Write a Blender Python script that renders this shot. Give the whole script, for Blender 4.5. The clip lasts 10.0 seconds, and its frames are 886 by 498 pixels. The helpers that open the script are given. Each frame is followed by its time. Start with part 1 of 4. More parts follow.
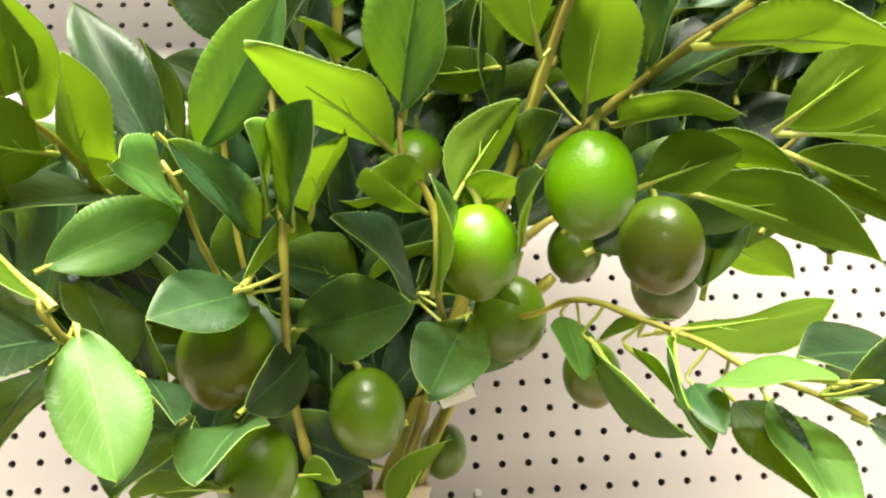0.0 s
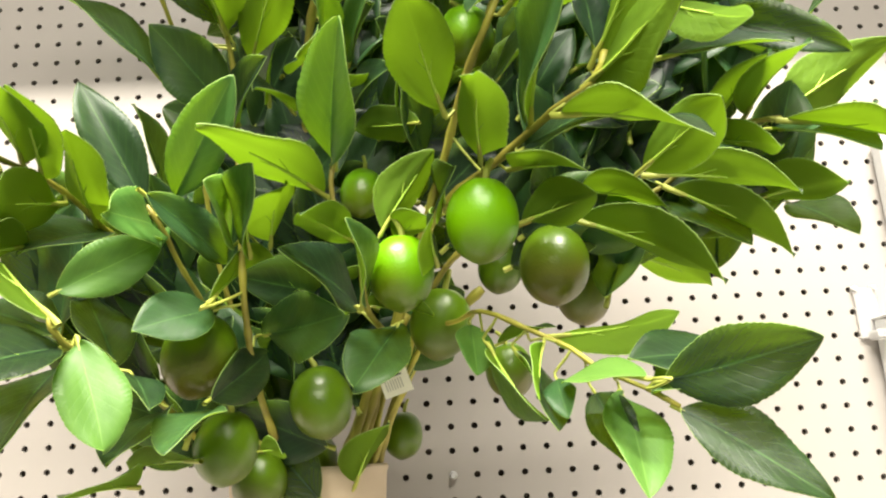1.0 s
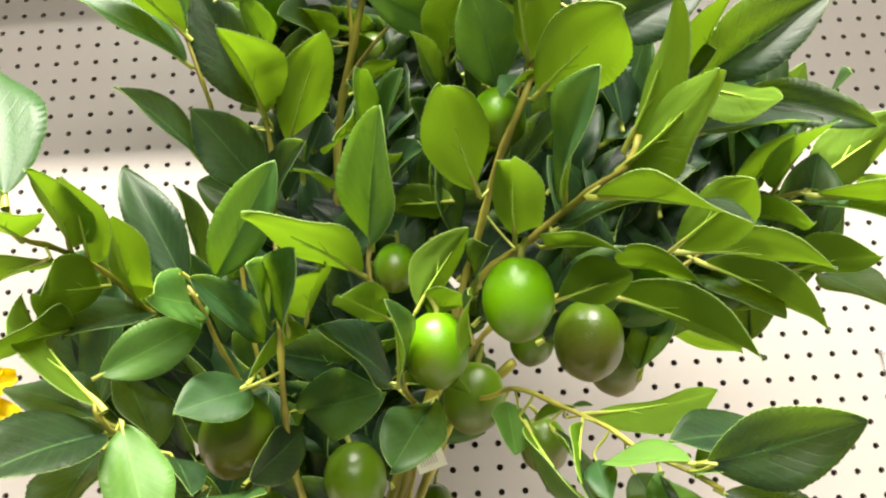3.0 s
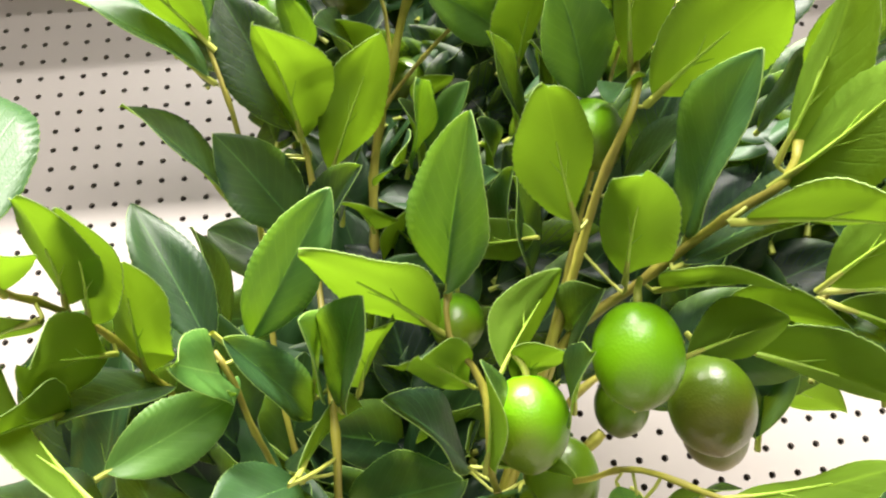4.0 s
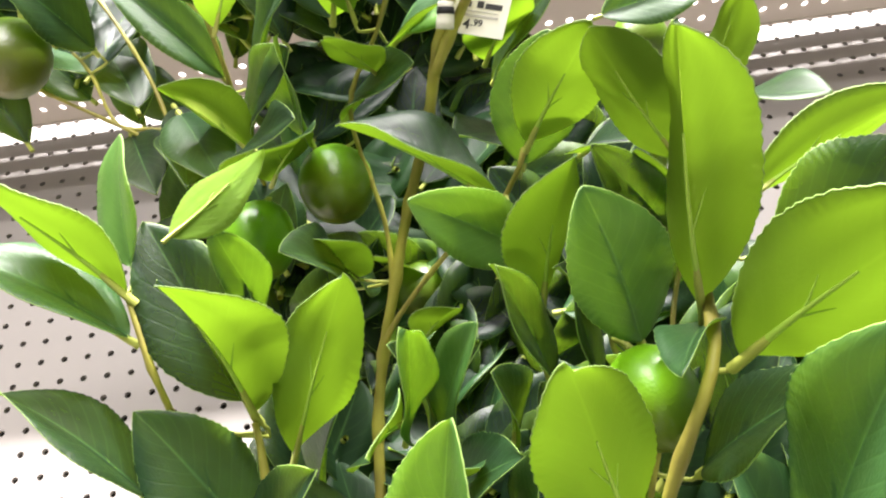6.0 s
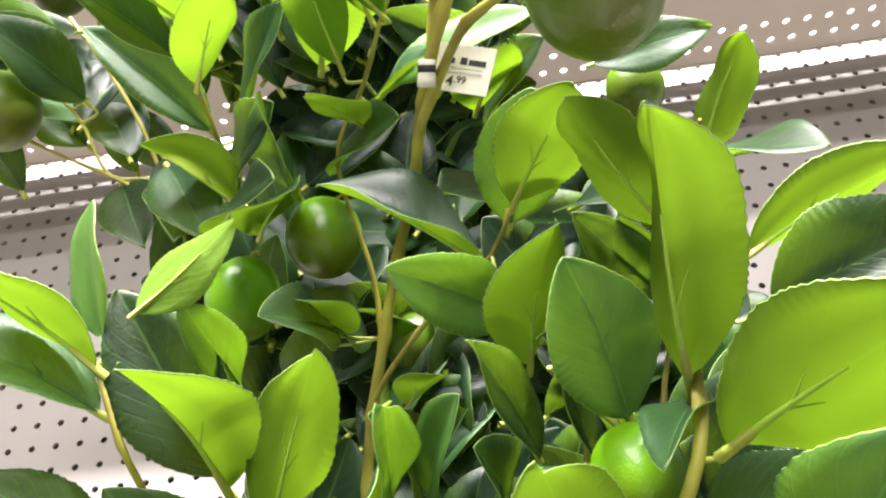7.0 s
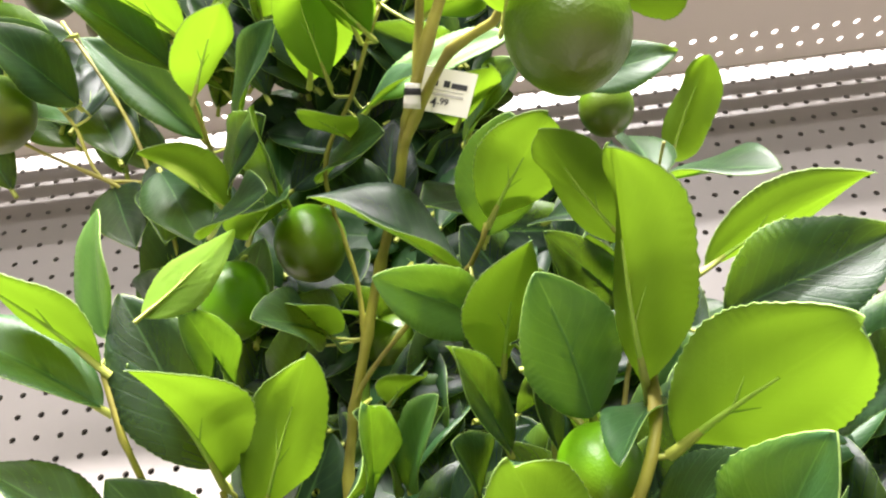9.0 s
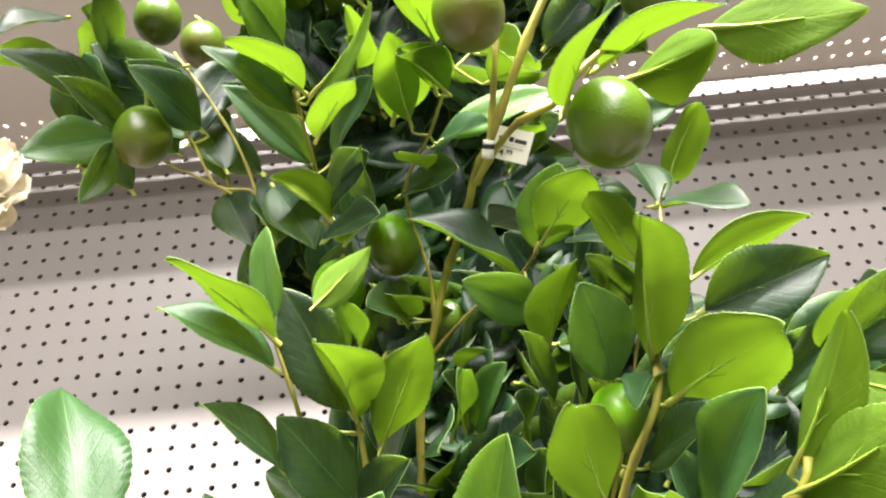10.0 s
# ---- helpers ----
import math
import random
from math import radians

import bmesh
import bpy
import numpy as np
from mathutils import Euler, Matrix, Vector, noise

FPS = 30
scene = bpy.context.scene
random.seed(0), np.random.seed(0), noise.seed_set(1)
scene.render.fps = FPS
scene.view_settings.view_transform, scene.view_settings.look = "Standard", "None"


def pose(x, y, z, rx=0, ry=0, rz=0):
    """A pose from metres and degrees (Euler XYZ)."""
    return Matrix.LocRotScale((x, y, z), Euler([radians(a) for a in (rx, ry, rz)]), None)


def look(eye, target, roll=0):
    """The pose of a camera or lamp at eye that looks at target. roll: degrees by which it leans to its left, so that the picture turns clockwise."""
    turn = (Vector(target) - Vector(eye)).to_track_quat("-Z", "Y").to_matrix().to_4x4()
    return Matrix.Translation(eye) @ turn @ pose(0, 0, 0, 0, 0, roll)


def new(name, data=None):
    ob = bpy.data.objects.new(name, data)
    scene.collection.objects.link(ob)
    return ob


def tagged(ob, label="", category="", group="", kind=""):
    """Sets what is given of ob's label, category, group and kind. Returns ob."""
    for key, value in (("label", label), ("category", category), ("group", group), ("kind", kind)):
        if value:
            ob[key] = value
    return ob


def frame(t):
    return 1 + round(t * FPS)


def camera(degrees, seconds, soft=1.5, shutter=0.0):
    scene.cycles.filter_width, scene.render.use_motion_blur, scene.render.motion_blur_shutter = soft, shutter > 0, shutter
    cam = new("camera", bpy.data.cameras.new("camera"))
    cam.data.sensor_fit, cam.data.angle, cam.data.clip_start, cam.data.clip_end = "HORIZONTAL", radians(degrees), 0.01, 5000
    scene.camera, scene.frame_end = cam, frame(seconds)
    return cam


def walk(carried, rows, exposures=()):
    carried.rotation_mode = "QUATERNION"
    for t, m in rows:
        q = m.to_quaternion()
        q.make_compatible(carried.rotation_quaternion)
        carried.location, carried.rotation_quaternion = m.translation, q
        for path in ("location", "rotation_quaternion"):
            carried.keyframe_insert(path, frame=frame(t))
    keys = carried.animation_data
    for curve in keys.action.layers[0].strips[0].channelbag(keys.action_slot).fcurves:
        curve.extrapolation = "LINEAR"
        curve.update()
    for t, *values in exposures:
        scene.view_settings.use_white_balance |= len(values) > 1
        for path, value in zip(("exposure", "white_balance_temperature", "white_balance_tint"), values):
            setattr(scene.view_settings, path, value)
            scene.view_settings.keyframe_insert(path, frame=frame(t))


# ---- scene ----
cam = camera(59.7, 10.0, soft=2.2)
PATH = [
    (0, (-0.070, -0.764, 1.433), (0.057, 1.163, 1.954), -3.30),
    (0.5, (-0.049, -0.793, 1.423), (0.039, 1.139, 1.936), -3.20),
    (1, (-0.012, -0.855, 1.423), (0.019, 1.079, 1.931), -3.10),
    (1.5, (0.011, -0.914, 1.418), (0.015, 1.016, 1.940), -3.00),
    (2, (0.008, -0.925, 1.420), (-0.019, 1.001, 1.960), -2.80),
    (2.2, (0.004, -0.920, 1.425), (-0.028, 1.002, 1.975), -2.80),
    (3.5, (-0.053, -0.822, 1.445), (-0.005, 1.050, 2.146), -4.40),
    (4, (-0.078, -0.779, 1.463), (0.001, 1.061, 2.243), -5.70),
    (4.5, (-0.057, -0.728, 1.502), (-0.039, 1.064, 2.389), -6.00),
    (5, (-0.043, -0.714, 1.535), (-0.070, 1.032, 2.510), -6.00),
    (5.5, (-0.037, -0.708, 1.550), (-0.111, 0.998, 2.590), -5.80),
    (5.7, (-0.044, -0.704, 1.552), (-0.101, 0.979, 2.631), -6.30),
    (6.8, (-0.027, -0.706, 1.574), (-0.138, 0.918, 2.737), -5.70),
    (7, (-0.026, -0.704, 1.576), (-0.125, 0.916, 2.746), -5.90),
    (7.5, (-0.017, -0.697, 1.580), (-0.105, 0.914, 2.763), -6.20),
    (8, (-0.015, -0.693, 1.587), (-0.098, 0.917, 2.772), -6.10),
    (8.5, (-0.016, -0.697, 1.587), (-0.084, 0.918, 2.765), -6.10),
    (9, (-0.027, -0.728, 1.568), (-0.063, 0.907, 2.719), -6.30),
    (9.5, (-0.061, -0.785, 1.542), (-0.071, 0.874, 2.658), -6.10),
    (10, (-0.070, -0.854, 1.516), (-0.075, 0.829, 2.597), -5.60),
]
walk(cam, [(t, look(eye, target, roll)) for t, eye, target, roll in PATH],
     [(0.0, 0.60, 7050, 9), (1.0, 0.44, 7050, 8), (2.0, 0.22, 7050, 8), (3.5, 0.48, 6850, 10), (4.5, 0.74, 6550, 14), (5.5, 0.98, 6400, 16), (7.0, 0.92, 6400, 17), (8.5, 0.87, 6400, 17), (9.5, 0.74, 6420, 16), (10.0, 0.60, 6450, 16)])

# ---- world and light: a shop hall with rows of ceiling lamps ----
world = bpy.data.worlds.new("hall_light")
scene.world = world
world.use_nodes = True
world.node_tree.nodes["Background"].inputs[0].default_value = (1.0, 0.97, 0.93, 1)
world.node_tree.nodes["Background"].inputs[1].default_value = 0.11


def strip_lamp(y, z, power, length=2.6, width=0.10, x=0.0):
    data = bpy.data.lights.new("ceiling_strip", "AREA")
    data.shape, data.size, data.size_y, data.energy = "RECTANGLE", length, width, power
    data.color = (1.0, 0.97, 0.92)
    ob = new("ceiling_strip", data)
    ob.matrix_world = look((x, y, z), (x, -0.3, 1.8))
    return tagged(ob, "long white ceiling strip lamp above the aisle", "lamp", kind="structure")


strip_lamp(-1.75, 4.10, 390)
strip_lamp(-3.2, 4.20, 100)
strip_lamp(-5.0, 4.20, 98)
strip_lamp(-7.0, 4.20, 95)


# ---- materials ----
def material(name):
    m = bpy.data.materials.new(name)
    m.use_nodes = True
    return m, m.node_tree.nodes, m.node_tree.links, m.node_tree.nodes["Principled BSDF"]


def plain(name, colour, rough=0.5, spot=0.06, scale=40.0, bump=0.1, metal=0.0):
    """A painted or plastic surface with fine mottling and relief."""
    m, n, l, p = material(name)
    co = n.new("ShaderNodeTexCoord")
    big, fine = n.new("ShaderNodeTexNoise"), n.new("ShaderNodeTexNoise")
    big.inputs["Scale"].default_value, fine.inputs["Scale"].default_value = scale * 0.2, scale * 6
    for a in (big, fine):
        l.new(co.outputs["Object"], a.inputs["Vector"])
    mix = n.new("ShaderNodeMix")
    mix.data_type = "RGBA"
    mix.inputs[6].default_value = (*[c * (1 - spot) for c in colour], 1)
    mix.inputs[7].default_value = (*[min(1, c * (1 + spot)) for c in colour], 1)
    l.new(big.outputs["Fac"], mix.inputs[0])
    l.new(mix.outputs[2], p.inputs["Base Color"])
    b = n.new("ShaderNodeBump")
    b.inputs["Strength"].default_value, b.inputs["Distance"].default_value = bump, 0.0005
    l.new(fine.outputs["Fac"], b.inputs["Height"])
    l.new(b.outputs["Normal"], p.inputs["Normal"])
    p.inputs["Roughness"].default_value, p.inputs["Metallic"].default_value = rough, metal
    return m


def leaf_material(name, dark, light, vein, rough, through_colour, through_share, bump, clear=False):
    """Printed fabric leaf: two greens by leaf and by patch, paler midrib, side veins in relief, light passing through."""
    m, n, l, p = material(name)
    uv, info = n.new("ShaderNodeUVMap"), n.new("ShaderNodeObjectInfo")
    sep = n.new("ShaderNodeSeparateXYZ")
    l.new(uv.outputs["UV"], sep.inputs[0])

    def calc(op, a, b=None, c=None):
        k = n.new("ShaderNodeMath")
        k.operation = op
        for i, v in enumerate((a, b, c)):
            if v is None:
                continue
            if isinstance(v, (int, float)):
                k.inputs[i].default_value = v
            else:
                l.new(v, k.inputs[i])
        return k.outputs[0]

    u, v = sep.outputs[0], calc("ABSOLUTE", sep.outputs[1])
    noise_a = n.new("ShaderNodeTexNoise")
    co = n.new("ShaderNodeTexCoord")
    l.new(co.outputs["Object"], noise_a.inputs["Vector"])
    noise_a.inputs["Scale"].default_value = 3.2
    fine = n.new("ShaderNodeTexNoise")
    l.new(co.outputs["Object"], fine.inputs["Vector"])
    fine.inputs["Scale"].default_value = 60
    wave = calc("SINE", calc("MULTIPLY", calc("SUBTRACT", calc("ADD", u, calc("MULTIPLY", noise_a.outputs["Fac"], 0.07)), calc("MULTIPLY", v, 0.33)), 62.0))
    side = calc("POWER", calc("MULTIPLY_ADD", wave, 0.5, 0.5), 26.0)
    mid = calc("SUBTRACT", 1.0, calc("MULTIPLY", v, 22.0))
    mid = calc("MAXIMUM", mid, 0.0)
    mixer = n.new("ShaderNodeMix")
    mixer.data_type = "RGBA"
    mixer.inputs[6].default_value, mixer.inputs[7].default_value = (*dark, 1), (*light, 1)
    share = calc("ADD", calc("MULTIPLY", calc("POWER", info.outputs["Random"], 2.2), 0.9), calc("MULTIPLY", calc("SUBTRACT", noise_a.outputs["Fac"], 0.45), 0.8))
    l.new(share, mixer.inputs[0])
    ribs = n.new("ShaderNodeMix")
    ribs.data_type = "RGBA"
    l.new(mixer.outputs[2], ribs.inputs[6])
    ribs.inputs[7].default_value = (*vein, 1)
    l.new(calc("MINIMUM", calc("ADD", calc("MULTIPLY", side, 0.10), calc("MULTIPLY", mid, 0.6)), 1.0), ribs.inputs[0])
    l.new(ribs.outputs[2], p.inputs["Base Color"])
    b = n.new("ShaderNodeBump")
    b.inputs["Strength"].default_value, b.inputs["Distance"].default_value = bump, 0.012
    l.new(calc("ADD", calc("ADD", calc("MULTIPLY", side, -0.22), calc("MULTIPLY", mid, -0.6)), calc("ADD", calc("MULTIPLY", fine.outputs["Fac"], 0.25), noise_a.outputs["Fac"])), b.inputs["Height"])
    l.new(b.outputs["Normal"], p.inputs["Normal"])
    l.new(calc("MULTIPLY_ADD", fine.outputs["Fac"], 0.15, rough - 0.07), p.inputs["Roughness"])
    p.inputs["Specular IOR Level"].default_value = 0.30
    t = n.new("ShaderNodeBsdfTransparent" if clear else "ShaderNodeBsdfTranslucent")
    tint = n.new("ShaderNodeMix")
    tint.data_type, tint.blend_type = "RGBA", "MIX"
    tint.inputs[0].default_value = 0.25
    tint.inputs[6].default_value = (*through_colour, 1)
    l.new(ribs.outputs[2], tint.inputs[7])
    l.new(tint.outputs[2], t.inputs["Color"])
    both = n.new("ShaderNodeMixShader")
    both.inputs[0].default_value = through_share
    l.new(p.outputs[0], both.inputs[1])
    l.new(t.outputs[0], both.inputs[2])
    l.new(both.outputs[0], n["Material Output"].inputs["Surface"])
    return m


LEAF_TOP = leaf_material("leaf_top", (0.005, 0.013, 0.010), (0.030, 0.086, 0.027), (0.09, 0.19, 0.06), 0.42, (0.68, 1.0, 0.18), 0.19, 0.13, True)
LEAF_PALE = leaf_material("leaf_top_pale", (0.045, 0.125, 0.024), (0.110, 0.230, 0.044), (0.16, 0.30, 0.07), 0.46, (0.64, 0.98, 0.14), 0.18, 0.10, True)
LEAF_UNDER = leaf_material("leaf_under", (0.24, 0.46, 0.050), (0.44, 0.71, 0.09), (0.48, 0.72, 0.11), 0.58, (0.86, 1.0, 0.19), 0.80, 0.34)
LEAF_UNDER.node_tree.nodes["Principled BSDF"].inputs["Specular IOR Level"].default_value = 0.25
LEAF_RIM = plain("leaf_rim", (0.27, 0.41, 0.10), 0.6, 0.15, 30)


def stem_material():
    m, n, l, p = material("stem_plastic")
    co = n.new("ShaderNodeTexCoord")
    a, f = n.new("ShaderNodeTexNoise"), n.new("ShaderNodeTexNoise")
    a.inputs["Scale"].default_value, f.inputs["Scale"].default_value = 35, 420
    l.new(co.outputs["Object"], a.inputs["Vector"])
    l.new(co.outputs["Object"], f.inputs["Vector"])
    ramp = n.new("ShaderNodeValToRGB")
    e = ramp.color_ramp.elements
    e[0].position, e[0].color = 0.35, (0.22, 0.19, 0.030, 1)
    e[1].position, e[1].color = 0.68, (0.45, 0.43, 0.060, 1)
    l.new(a.outputs["Fac"], ramp.inputs[0])
    l.new(ramp.outputs[0], p.inputs["Base Color"])
    b = n.new("ShaderNodeBump")
    b.inputs["Strength"].default_value, b.inputs["Distance"].default_value = 0.4, 0.0006
    l.new(f.outputs["Fac"], b.inputs["Height"])
    l.new(b.outputs["Normal"], p.inputs["Normal"])
    p.inputs["Roughness"].default_value = 0.55
    return m


STEM = stem_material()
RIB = plain("leaf_rib", (0.36, 0.56, 0.06), 0.55, 0.15, 60)
PETIOLE = plain("petiole_plastic", (0.39, 0.43, 0.075), 0.5, 0.2, 60)


def lime_material(name, nose, middle, crown):
    """Waxy rind: greener at the stalk, yellower and duller towards the nose, with fine pores."""
    m, n, l, p = material(name)
    co, info = n.new("ShaderNodeTexCoord"), n.new("ShaderNodeObjectInfo")
    sep = n.new("ShaderNodeSeparateXYZ")
    l.new(co.outputs["Object"], sep.inputs[0])
    a, f = n.new("ShaderNodeTexNoise"), n.new("ShaderNodeTexVoronoi")
    a.inputs["Scale"].default_value, f.inputs["Scale"].default_value, a.inputs["Detail"].default_value = 1.1, 26, 0.5
    l.new(co.outputs["Object"], a.inputs["Vector"])
    l.new(co.outputs["Object"], f.inputs["Vector"])
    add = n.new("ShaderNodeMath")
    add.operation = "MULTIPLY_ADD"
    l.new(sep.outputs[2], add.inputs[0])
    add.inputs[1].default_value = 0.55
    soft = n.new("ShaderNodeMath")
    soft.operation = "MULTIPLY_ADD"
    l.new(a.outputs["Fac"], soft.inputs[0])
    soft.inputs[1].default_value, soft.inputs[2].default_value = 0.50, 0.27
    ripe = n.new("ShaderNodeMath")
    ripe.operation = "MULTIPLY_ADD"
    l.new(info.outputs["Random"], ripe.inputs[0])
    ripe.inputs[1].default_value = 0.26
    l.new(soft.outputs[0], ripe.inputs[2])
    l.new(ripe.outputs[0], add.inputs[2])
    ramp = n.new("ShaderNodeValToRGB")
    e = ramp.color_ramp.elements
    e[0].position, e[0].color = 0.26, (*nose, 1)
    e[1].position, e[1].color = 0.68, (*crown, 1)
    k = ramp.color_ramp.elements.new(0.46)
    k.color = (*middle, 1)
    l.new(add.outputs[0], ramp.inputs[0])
    l.new(ramp.outputs[0], p.inputs["Base Color"])
    b = n.new("ShaderNodeBump")
    b.inputs["Strength"].default_value, b.inputs["Distance"].default_value = 0.05, 0.02
    l.new(f.outputs["Distance"], b.inputs["Height"])
    l.new(b.outputs["Normal"], p.inputs["Normal"])
    p.inputs["Roughness"].default_value = 0.33
    p.inputs["Specular IOR Level"].default_value = 0.5
    p.inputs["Subsurface Weight"].default_value = 0.0
    return m


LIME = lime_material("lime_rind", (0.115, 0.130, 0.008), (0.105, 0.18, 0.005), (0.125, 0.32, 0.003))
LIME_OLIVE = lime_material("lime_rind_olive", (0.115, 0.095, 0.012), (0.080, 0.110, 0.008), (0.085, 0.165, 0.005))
BOARD = plain("board_enamel", (0.285, 0.265, 0.247), 0.42, 0.03, 6, 0.08)
HOLE_SHADE = plain("hole_shade", (0.05, 0.038, 0.028), 0.9)
SHELF = plain("shelf_enamel", (0.50, 0.45, 0.40), 0.45, 0.03, 8, 0.08)
CREAM = plain("pot_cream", (0.56, 0.46, 0.33), 0.5, 0.05, 20, 0.2)
SOIL = plain("pot_filler", (0.03, 0.025, 0.02), 0.9, 0.4, 60, 0.8)
WHITE = plain("white_plastic", (0.42, 0.42, 0.42), 0.35, 0.03, 15, 0.05)
PAPER = plain("tag_paper", (0.80, 0.78, 0.66), 0.6, 0.03, 30, 0.05)
INK = plain("tag_ink", (0.02, 0.02, 0.02), 0.7)
GREY_INK = plain("tag_grey_ink", (0.45, 0.43, 0.38), 0.7)
YELLOW = plain("yellow_petal", (0.95, 0.76, 0.02), 0.6, 0.2, 30, 0.3)
IVORY = plain("ivory_petal", (0.95, 0.89, 0.74), 0.7, 0.06, 30, 0.3)
for cloth in (YELLOW, IVORY):
    nodes, links = cloth.node_tree.nodes, cloth.node_tree.links
    glow, both = nodes.new("ShaderNodeBsdfTranslucent"), nodes.new("ShaderNodeMixShader")
    glow.inputs["Color"].default_value = (0.98, 0.80, 0.03, 1) if cloth == YELLOW else (0.99, 0.94, 0.80, 1)
    both.inputs[0].default_value = 0.45
    links.new(nodes["Principled BSDF"].outputs[0], both.inputs[1])
    links.new(glow.outputs[0], both.inputs[2])
    links.new(both.outputs[0], nodes["Material Output"].inputs["Surface"])
CLEAR = plain("frosted_plastic", (0.86, 0.85, 0.84), 0.28, 0.05, 20, 0.1)
CLEAR.node_tree.nodes["Principled BSDF"].inputs["Transmission Weight"].default_value = 0.75


# ---- building helpers ----
def mesh_of(name, verts, faces, mats, slots=None, smooth=True):
    me = bpy.data.meshes.new(name)
    me.from_pydata([tuple(v) for v in verts], [], faces)
    for m in mats:
        me.materials.append(m)
    if slots is not None:
        me.polygons.foreach_set("material_index", slots)
    me.polygons.foreach_set("use_smooth", [smooth] * len(me.polygons))
    me.update()
    return me


def welded(me):
    """Joins the cells of a punched sheet into one skin."""
    bm = bmesh.new()
    bm.from_mesh(me)
    bmesh.ops.remove_doubles(bm, verts=bm.verts, dist=0.00002)
    bm.to_mesh(me)
    bm.free()
    return me


def part(name, bm, mat, parent, label="", smooth=False):
    me = bpy.data.meshes.new(name)
    bm.to_mesh(me)
    bm.free()
    me.materials.append(mat)
    me.polygons.foreach_set("use_smooth", [smooth] * len(me.polygons))
    ob = new(name, me)
    ob.parent = parent
    return tagged(ob, label) if label else ob


def box(bm, lo, hi, bevel=0.0):
    made = bmesh.ops.create_cube(bm, size=1.0)["verts"]
    for v in made:
        v.co = Vector([lo[i] + (v.co[i] + 0.5) * (hi[i] - lo[i]) for i in range(3)])
    if bevel:
        edges = list({e for v in made for e in v.link_edges})
        bmesh.ops.bevel(bm, geom=edges, offset=bevel, segments=2, profile=0.5, affect="EDGES")


def tube(points, r0, r1, sides=8, knots=0):
    """Vertices and faces of a tapered tube through the points, smoothed, with swollen joints here and there."""
    P = [Vector(p) for p in points]
    fine = []
    for i in range(len(P) - 1):
        a, b = P[max(i - 1, 0)], P[min(i + 2, len(P) - 1)]
        p, q = P[i], P[i + 1]
        steps = max(2, int((q - p).length / 0.008))
        for k in range(steps):
            t = k / steps
            fine.append(0.5 * ((2 * p) + (q - a) * t + (2 * a - 5 * p + 4 * q - b) * t * t + (3 * p - a - 3 * q + b) * t ** 3))
    fine.append(P[-1])
    verts, faces, side = [], [], Vector((1, 0, 0))
    for i, p in enumerate(fine):
        d = (fine[min(i + 1, len(fine) - 1)] - fine[max(i - 1, 0)]).normalized()
        side = (side - d * side.dot(d))
        side = side.normalized() if side.length > 1e-4 else d.orthogonal().normalized()
        up = d.cross(side)
        r = r0 + (r1 - r0) * i / (len(fine) - 1)
        r *= 1 + 0.10 * noise.noise(p * 120)
        if knots and i % knots == knots // 2:
            r *= 1.28
        for k in range(sides):
            a = 2 * math.pi * k / sides
            verts.append(p + side * (r * math.cos(a)) + up * (r * math.sin(a)))
    for i in range(len(fine) - 1):
        for k in range(sides):
            faces.append((i * sides + k, i * sides + (k + 1) % sides, (i + 1) * sides + (k + 1) % sides, (i + 1) * sides + k))
    faces.append(tuple(range(sides - 1, -1, -1)))
    faces.append(tuple(range((len(fine) - 1) * sides, len(fine) * sides)))
    return verts, faces


